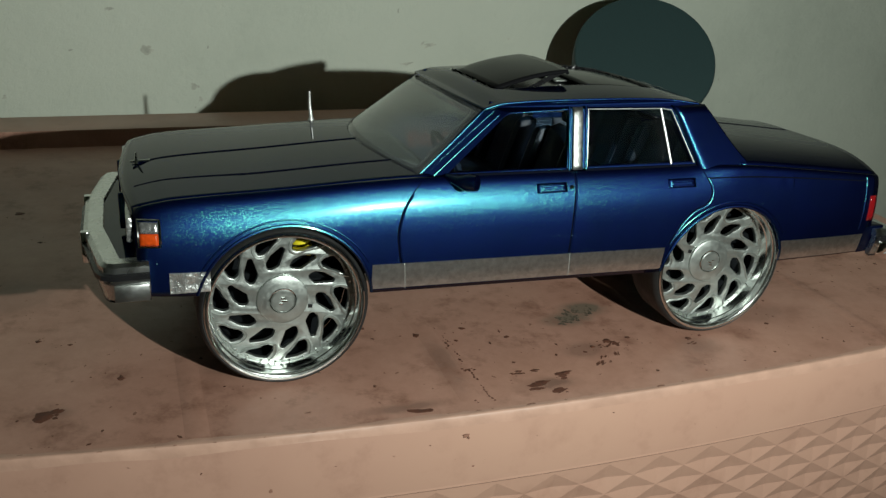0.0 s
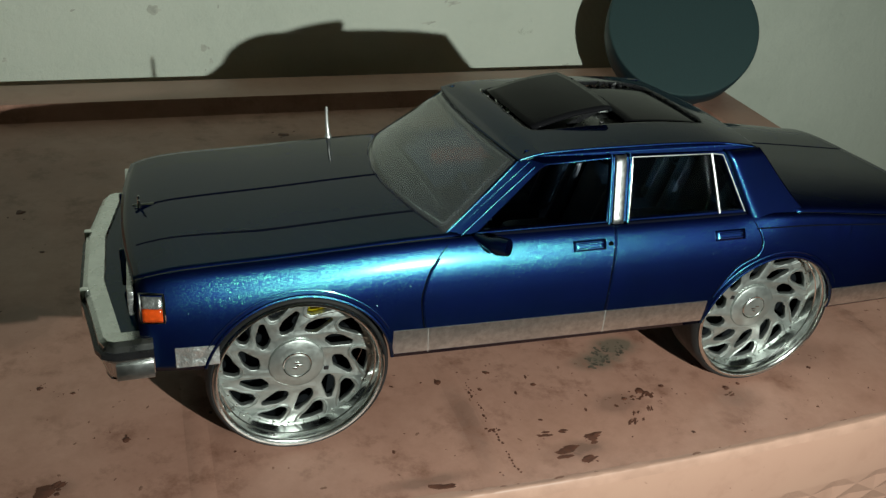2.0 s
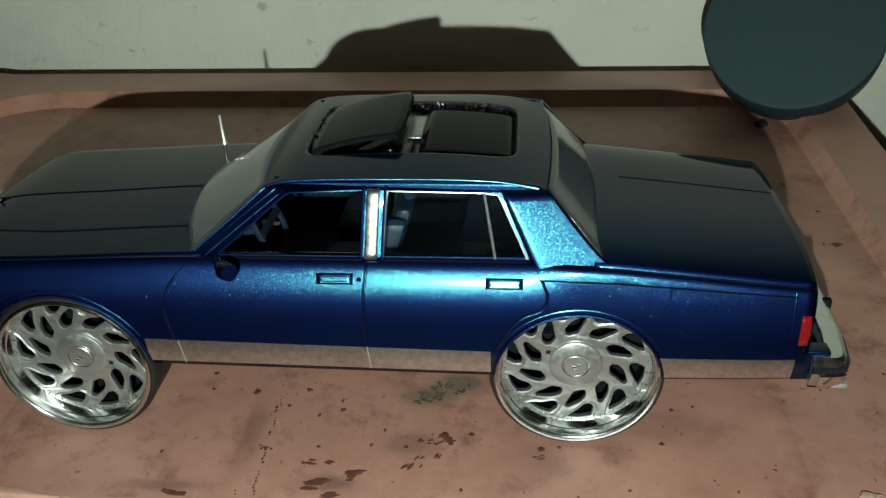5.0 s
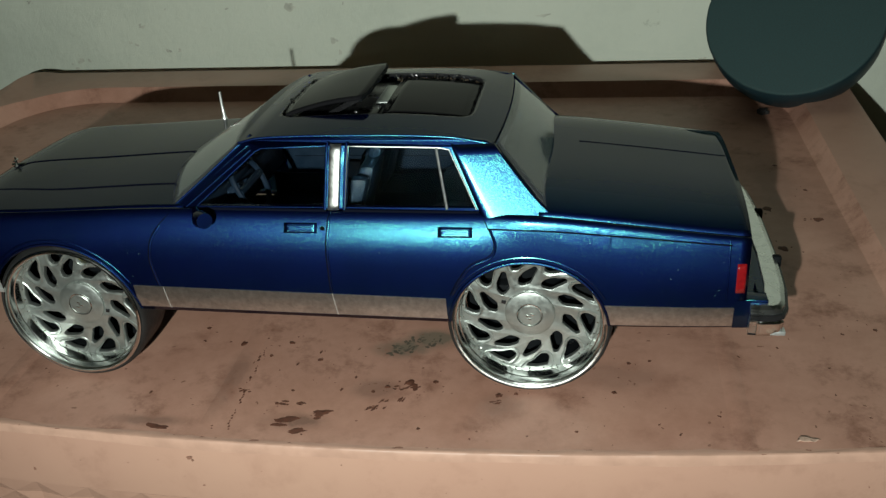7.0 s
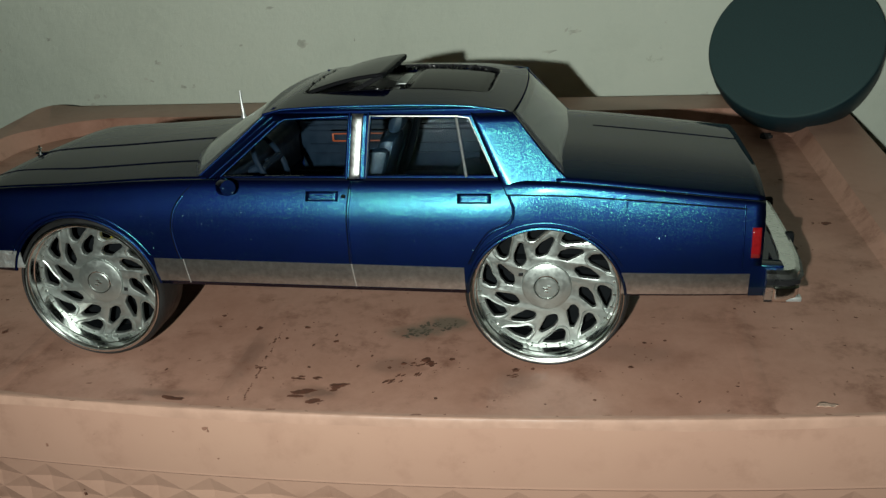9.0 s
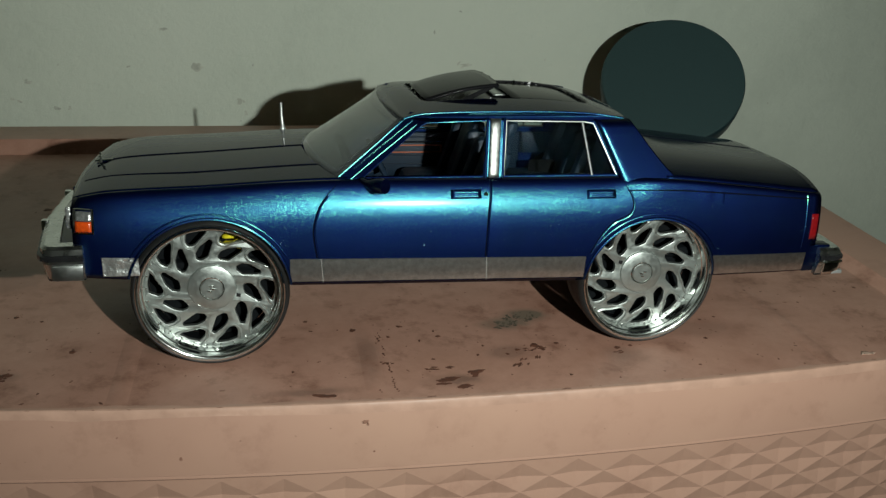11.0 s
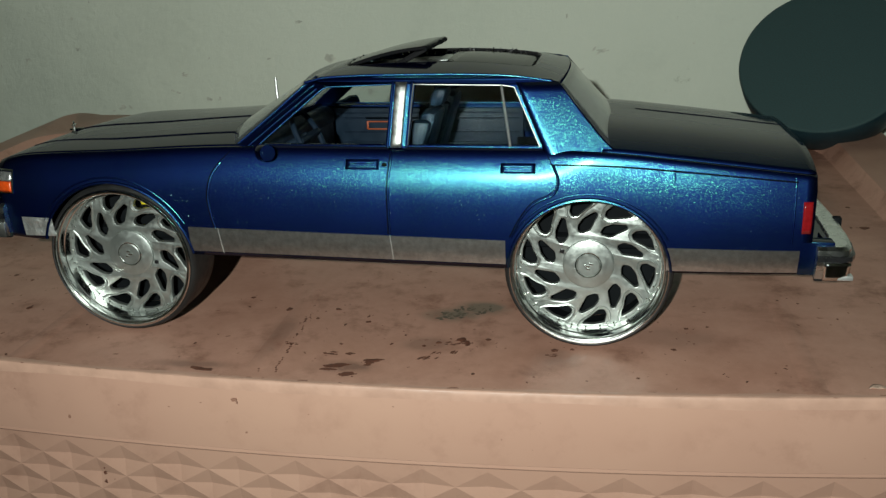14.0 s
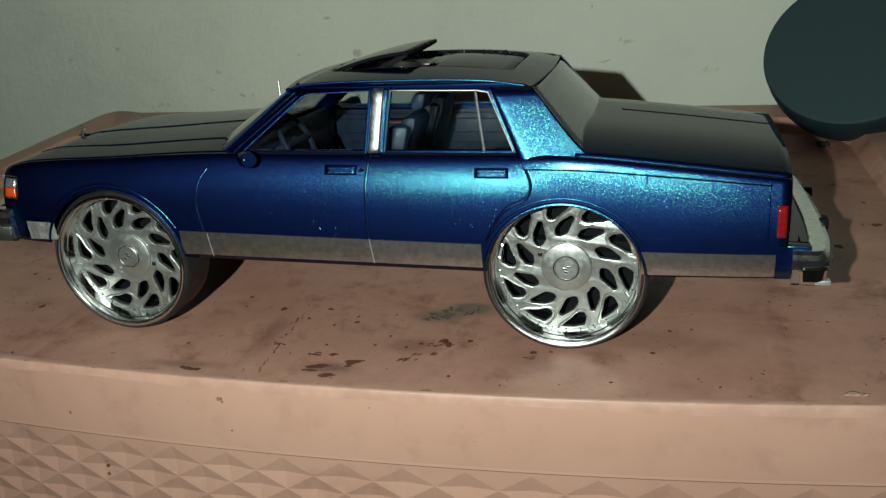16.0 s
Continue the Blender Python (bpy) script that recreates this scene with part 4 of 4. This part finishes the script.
for s in (-1, 1):
    for cx in (-WHEELS_X, WHEELS_X):
        part("wheel_well", Build().grid(lambda a, y: (cx - 21.5 * math.cos(a), s * y, HUB_Z + 22.5 * math.sin(a)), span(0.28, math.pi - 0.28, 20), [16, 36.5]).grid(lambda x, z: (cx + x, s * 16, z), span(-21, 21, 4), span(24, 42, 4)), UNDER, car, solid=0.3)


part("tyre_mark", Build().tube([(WHEELS_X + 19.7 * math.cos(a), -24.2, HUB_Z + 0.5 + 19.7 * math.sin(a)) for a in span(radians(-12), radians(-36), 12)], 0.7, 8), YELLOW, car, "yellow paint mark on the tyre shoulder")


# wheels
def ring_points(r, n=96):
    return [(r * math.cos(2 * math.pi * k / n), r * math.sin(2 * math.pi * k / n)) for k in range(n)]


def slot(pts, turn):
    """A rounded slot from polar corners (radius, degrees)."""
    c = [(r * math.cos(radians(a + turn)), r * math.sin(radians(a + turn))) for r, a in pts]
    out = []
    for i, p in enumerate(c):
        a, b = Vector(c[i - 1]), Vector(c[(i + 1) % len(c)])
        p = Vector(p)
        d0, d1 = (a - p), (b - p)
        k0, k1 = min(0.4, 0.38 / d0.length), min(0.4, 0.38 / d1.length)
        q0, q1 = p + d0 * k0, p + d1 * k1
        out += [tuple(q0), tuple((q0 + 2 * p + q1) / 4), tuple(q1)]
    return out


INNER_SLOT = [(8.4, 13.0), (10.0, 10.8), (11.5, 2.4), (13.25, -10.8), (12.7, -14.6), (8.4, -6.4), (7.85, 7.5)]
OUTER_SLOT = [(12.5, 14.2), (13.85, 14.8), (15.85, 10.4), (16.05, 1.0), (15.95, -9.6), (14.8, -7.0), (12.2, 8.0)]


def make_wheel(lip_y, face_y):
    """A wheel with its axis along y; the outer side faces -y."""
    w = thing("wheel", "chrome directional wheel with a thin black tyre", "wheel", Matrix())
    tyre = [(18.3, lip_y + 0.6), (18.9, lip_y + 0.25), (19.5, lip_y + 0.8), (19.8, lip_y + 2.0), (19.8, lip_y + 12.5), (19.4, lip_y + 13.5), (17.6, lip_y + 13.9), (17.6, lip_y + 1.0)]
    part("tyre", Build().lathe(tyre, 96, closed=True), RUBBER, w, "thin black rubber tyre")
    barrel = [(18.55, lip_y + 0.1), (18.3, lip_y - 0.15), (17.9, lip_y - 0.1), (17.8, lip_y + 0.25), (17.65, lip_y + 0.3), (17.4, lip_y + 0.5), (17.3, lip_y + 0.75), (17.25, lip_y + 1.4), (17.15, lip_y + 2.6), (16.95, lip_y + 2.8), (16.9, face_y - 0.3), (16.65, face_y + 0.4), (17.0, face_y + 1.5), (17.6, lip_y + 1.8)]
    rim = part("rim", Build().lathe(barrel, 96, closed=True), RIMCHROME, w, "polished chrome rim", 30)
    part("inner_barrel", Build().lathe([(16.6, face_y + 0.5), (16.6, lip_y + 12.5), (17.5, lip_y + 12.5), (17.5, face_y + 1.7), (17.0, face_y + 1.7)], 64, closed=True), UNDER, rim)
    holes = [slot(INNER_SLOT, 36 * k) for k in range(10)] + [slot(OUTER_SLOT, 36 * k) for k in range(10)]
    face = Build().shape(ring_points(16.85), holes, 1.5, 0.22, lambda a, b, c: (a, face_y + c + 0.6, b), 0.22)
    spokes = part("spoke_face", face, SATIN, rim, "satin silver face with twisted slots", 30)
    # added black disc that stands for the shade behind the slots
    part("slot_shade_disc", Build().lathe([(0.01, face_y + 6.6), (16.5, face_y + 6.6), (16.5, face_y + 7.4), (0.01, face_y + 7.4)], 48), UNDER, rim)
    part("centre_cap", Build().lathe([(0.01, face_y - 1.5), (2.6, face_y - 1.45), (2.9, face_y - 1.2), (3.15, face_y - 1.0), (5.6, face_y - 0.85), (6.05, face_y - 0.65), (6.2, face_y), (0.01, face_y)], 48), SATIN, spokes, "round silver centre cap", 30)
    part("cap_ring", Build().tube([(3.05 * math.cos(a), face_y - 1.2, 3.05 * math.sin(a)) for a in span(0, 2 * math.pi, 40)[:-1]], 0.16, 6, True), CHROME, spokes)
    for dx, dz, l in ((-0.5, -0.6, 1.0), (0.3, 0.1, 1.3), (-0.2, 0.8, 1.0)):
        part("badge_bar", Build().box((dx - l / 2, face_y - 1.75, dz - 0.2), (dx + l / 2, face_y - 1.4, dz + 0.2), 0.1), CHROME, spokes)
    part("valve_notch", Build().box((6.3, face_y - 0.3, -2.1), (7.4, face_y + 0.2, -1.1), 0.1), BLACK, spokes)
    for k in range(10):
        loop = [(r * math.cos(radians(a + 36 * k)), face_y - 0.1, r * math.sin(radians(a + 36 * k))) for r, a in [(16.5, -13.0), (15.1, -10.4), (13.5, -2.2), (11.9, 6.0), (11.7, 11.5), (12.2, 16.6), (13.7, 17.8), (15.5, 15.2), (16.5, 12.2)]]
        part("spoke_ridge", Build().tube(curve_pts(loop, 18), 0.3, 6), SATIN, spokes)
    for k in range(30):
        a = 2 * math.pi * (k + 0.5) / 30
        part("rivet", Build().lathe([(0.01, -0.25), (0.22, -0.18), (0.28, 0.1), (0.01, 0.12)], 6, (16.4 * math.cos(a), face_y - 0.2, 16.4 * math.sin(a))), CHROME, rim, smooth=False)
    return w


def under_car(ob, m):
    """Hangs a built wheel under the car at a pose in the car's own axes."""
    ob.parent, ob.matrix_parent_inverse, ob.matrix_basis = car, Matrix(), m
    return ob


master = make_wheel(0.0, 5.8)
for k, (cx, turn, y) in enumerate(((-WHEELS_X, 0, -37.6), (WHEELS_X, 0, -37.2), (-WHEELS_X, 180, 37.6), (WHEELS_X, 180, 37.2))):
    w = master if k == 0 else copy_thing(master, Matrix())
    for key in ("category", "group"):
        if key in w:
            del w[key]
    under_car(w, pose(cx / 1000, y / 1000, HUB_Z / 1000, 0, (7, 193, 20, 75)[k], turn))


# ---- stains and spots ----
rng = random.Random(11)


def blob(b, x, y, r, stretch=1.0, turn=0.0, high=0.12):
    """A flat dried drop with an uneven outline."""
    n = 11
    high *= rng.uniform(0.75, 1.5)
    rim = []
    for k in range(n):
        a = 2 * math.pi * k / n
        q = r * rng.uniform(0.65, 1.2)
        u, v = q * math.cos(a) * stretch, q * math.sin(a)
        rim.append((x + u * math.cos(turn) - v * math.sin(turn), y + u * math.sin(turn) + v * math.cos(turn)))
    verts = [(px, py, 0.03) for px, py in rim] + [(x + (px - x) * 0.7, y + (py - y) * 0.7, high) for px, py in rim]
    b.add(verts, [(k, (k + 1) % n, n + (k + 1) % n, n + k) for k in range(n)] + [tuple(n + k for k in range(n))])


SPOTS = [(-21.5, 12.8, 1.1), (-8, 14, 0.9), (8.8, -15.2, 0.9), (28.2, -1.8, 1.2), (22.6, -3.9, 0.8), (34.8, -1.2, 0.7), (-96.2, 7.4, 1.0), (-112.4, -5.8, 2.2),
         (-127.5, 130, 1.8), (-130, 68, 1.3), (-115.6, 30.9, 0.8), (-33.4, 186.8, 2.2), (-34.5, 178, 2.6), (-119.3, 101, 0.8), (-77.4, 13.1, 0.5), (-108, 27.5, 0.6),
         (2.2, 6.7, 0.8), (146.8, 92.8, 1.6), (147, 115.5, 0.9), (132.6, 72.7, 1.7), (132.1, 100.6, 1.6), (140.3, 136.7, 0.9), (19.4, -6.2, 0.6),
         (30, -4.5, 0.7), (33.3, -19.5, 0.5), (148, 28.4, 0.8), (70.6, -18, 0.45), (83.4, 9.5, 0.6), (79.6, -2.6, 0.7), (51.3, -5.7, 0.9), (55.5, -4.8, 0.6), (-12, 7.7, 0.6), (-1.5, -7, 0.5), (-34.5, 20, 0.7)]
SMEARS = [(0.5, -18.2, 1.6, 2.4, 0.1), (8.3, -14.9, 1.2, 2.4, 0.2), (4.2, -22.5, 1.0, 3.0, 0.3), (-31.5, -23.5, 1.2, 3.0, -0.2), (27.0, -9.0, 0.7, 3.5, 1.3), (-1.1, -20.6, 0.9, 3.0, 0.1), (-110.5, -4.0, 0.9, 3.0, 0.6)]
drops = Build()
for x, y, r in SPOTS:
    blob(drops, x, y, r)
    for _ in range(3):
        blob(drops, x + rng.gauss(0, 4), y + rng.gauss(0, 3), r * rng.uniform(0.15, 0.3), high=0.07)
for x, y, r, st, tn in SMEARS:
    for _ in range(5):
        blob(drops, x + rng.gauss(0, r * 0.9), y + rng.gauss(0, r * 0.3), r * rng.uniform(0.25, 0.6), st, tn, 0.06)
# two dotted tracks that run across the lid
for x, sway in ((-18.4, 0.0), (-14.6, 2.0)):
    for k in range(34):
        y = 11 - 34 * k / 33
        if noise.noise((x, y * 0.35, sway)) > -0.28:
            blob(drops, x + 0.06 * (11 - y) * 0.5 + rng.gauss(0, 0.28), y, rng.uniform(0.16, 0.42), rng.uniform(1, 2.2), 1.5, 0.05)
for x, y, r, st, tn in ((29, -2.6, 1.5, 1.5, 0.2), (26, -4.4, 0.9, 1.6, 0.4), (21, -12.5, 0.9, 3.2, 0.9), (23.2, -9.8, 0.6, 2.5, 0.9), (8.7, -15.4, 1.4, 2.4, 0.2), (2, -12.0, 0.8, 3.0, -0.2), (-14.6, -7.8, 0.8, 1.6, 0.1), (-3, -12.4, 0.9, 2.6, 0.0), (46, -6, 1.2, 1.8, 0.3), (51, -8.5, 0.8, 2.2, 0.2)):
    for _ in range(9):
        blob(drops, x + rng.gauss(0, r), y + rng.gauss(0, r * 0.45), r * rng.uniform(0.15, 0.5), st * rng.uniform(0.7, 1.2), tn, 0.05)
for _ in range(60):
    x, y = rng.uniform(-150, 150), rng.uniform(-24, 30)
    blob(drops, x, max(y, front_y(x) + 4), rng.uniform(0.12, 0.42), rng.uniform(1, 2.4), rng.uniform(0, 3), 0.05)
specks = Build()
for _ in range(190):
    x, y = rng.uniform(-150, 150), rng.uniform(-24, 60)
    blob(specks, x, max(y, front_y(x) + 4), rng.uniform(0.1, 0.36), rng.uniform(1, 2.6), rng.uniform(0, 3), 0.05)
tagged(part("brown_specks", specks, SPECK), "fine brown specks scattered over the lid", "specks", kind="stuff")
tagged(part("paint_spots", drops, STAIN), "small dark dried paint spots on the lid", "paint spots", kind="stuff")
smear = Build()
for _ in range(46):
    a, q = rng.uniform(0, 2 * math.pi), math.sqrt(rng.random())
    blob(smear, 27 + 8 * q * math.cos(a), 15 + 4.2 * q * math.sin(a) + 0.45 * 8 * q * math.cos(a), rng.uniform(0.2, 0.6), rng.uniform(1, 2.4), rng.uniform(0, 3), 0.03)
chips = Build()
for k in range(46):
    x = rng.uniform(-150, 150)
    blob(chips, x, front_y(x) + rng.uniform(0.6, 2.2), rng.uniform(0.15, 0.45), rng.uniform(1, 4), 0.0, 0.06)
tagged(part("edge_chips", chips, SPECK), "brown chips along the worn front edge", "chips", kind="stuff")
flecks = Build()
for x, z, r in [(-66.5, -13.3, 0.4), (-22, -4.9, 0.5), (-21.3, -5.6, 0.3), (-19.8, -13.5, 0.25)] + [(rng.uniform(-150, 150), rng.uniform(-17, -3), rng.uniform(0.06, 0.15)) for _ in range(24)]:
    blob(flecks, x, z, r, rng.uniform(1, 1.8), rng.uniform(0, 3), 0.05)
flecks.v = [(x, front_y(x) - 0.25 - z, y) for x, y, z in flecks.v]
tagged(part("skirt_flecks", flecks, SPECK), "tiny brown flecks on the lid's front", "flecks", kind="stuff")
drips = Build()
for x, z, r in ((-64.1, -33.8, 0.45), (-64.3, -36.5, 0.5), (-64.0, -32.2, 0.18), (-61.6, -35.4, 0.15)):
    blob(drips, x, z, r, 1.2, 1.5, 0.2)
drips.v = [(x, panel_y(x, y) + 0.25 - z, y) for x, y, z in drips.v]
tagged(part("panel_drips", drips, STAIN), "two dark dried drips on the box front", "drips", kind="stuff")
tagged(part("paint_smear", smear, GREYSTAIN), "mottled grey-green paint smear on the lid", "paint smear", kind="stuff")
crumb = Build()
for k in range(9):
    x, y, r = 145.6 + rng.gauss(0, 1.5), 191.5 + rng.gauss(0, 0.9), rng.uniform(0.7, 1.5)
    e = [(x + r * rng.uniform(0.6, 1.3) * math.cos(a), y + r * rng.uniform(0.6, 1.3) * math.sin(a), 0.0) for a in span(0, 5.2, 5)]
    crumb.add(e + [(px, py, r * rng.uniform(0.9, 1.5)) for px, py, _ in e], [(i, (i + 1) % 6, 6 + (i + 1) % 6, 6 + i) for i in range(6)] + [tuple(6 + i for i in range(6))])
tagged(part("rubber_crumb", crumb, RUBBER, smooth=False), "ragged black rubber crumb lying on the lid", "crumb")
tape = Build().grid(lambda u, v: (119.6 + 4.0 * u + 1.4 * v, -18.0 + 2.2 * v - 1.2 * u * v, 0.1 + 0.18 * math.sin(6 * u + 3 * v) ** 2), span(0, 1, 8), span(0, 1, 5))
tagged(part("tape_scrap", tape, TAPE, None, solid=0.04), "small crinkled scrap of clear shiny tape", "tape")
SCUFFS = [(-57, 14, 3.2, 1.0), (-55, 9, 1.6, 0.6), (-78.3, 33, 2.6, 1.6), (61, 35.2, 1.4, 3.0), (-202.5, 4.6, 3.0, 1.2), (126.2, 0.6, 2.4, 1.6), (-169.5, 16, 1.2, 1.3), (-143, 11.2, 1.0, 1.5), (-160.8, 25, 1.3, 2.0),
          (49, 25.1, 0.8, 6.0), (106.4, 38, 0.9, 1.0), (-95.8, 51.5, 0.8, 4.0), (-149, 11.5, 1.2, 1.5), (-253, 33, 1.6, 1.4), (-221.9, 38.8, 1.2, 2.0), (-166.9, 15, 1.0, 1.6), (122, -2.0, 1.2, 2.0), (-30, -4, 0.8, 2.5)]
marks = Build()
for x, z, r, st in SCUFFS:
    for _ in range(7):
        blob(marks, x + rng.gauss(0, r * 0.35 * st), z + rng.gauss(0, r * 0.4), r * rng.uniform(0.2, 0.5), st, rng.uniform(-0.3, 0.6), 0.06)
for _ in range(24):
    blob(marks, rng.uniform(-280, 260), rng.uniform(-10, 95), rng.uniform(0.2, 0.7), rng.uniform(1, 3), rng.uniform(0, 3), 0.05)
wall_marks = part("wall_scuffs", marks, SCUFF)
tagged(wall_marks, "small dark scuffs and chips on the plaster", "scuffs", kind="stuff")
wall_marks.matrix_world = Matrix(((1, 0, 0, 0), (0, 0, -1, 0.262), (0, 1, 0, 0), (0, 0, 0, 1)))
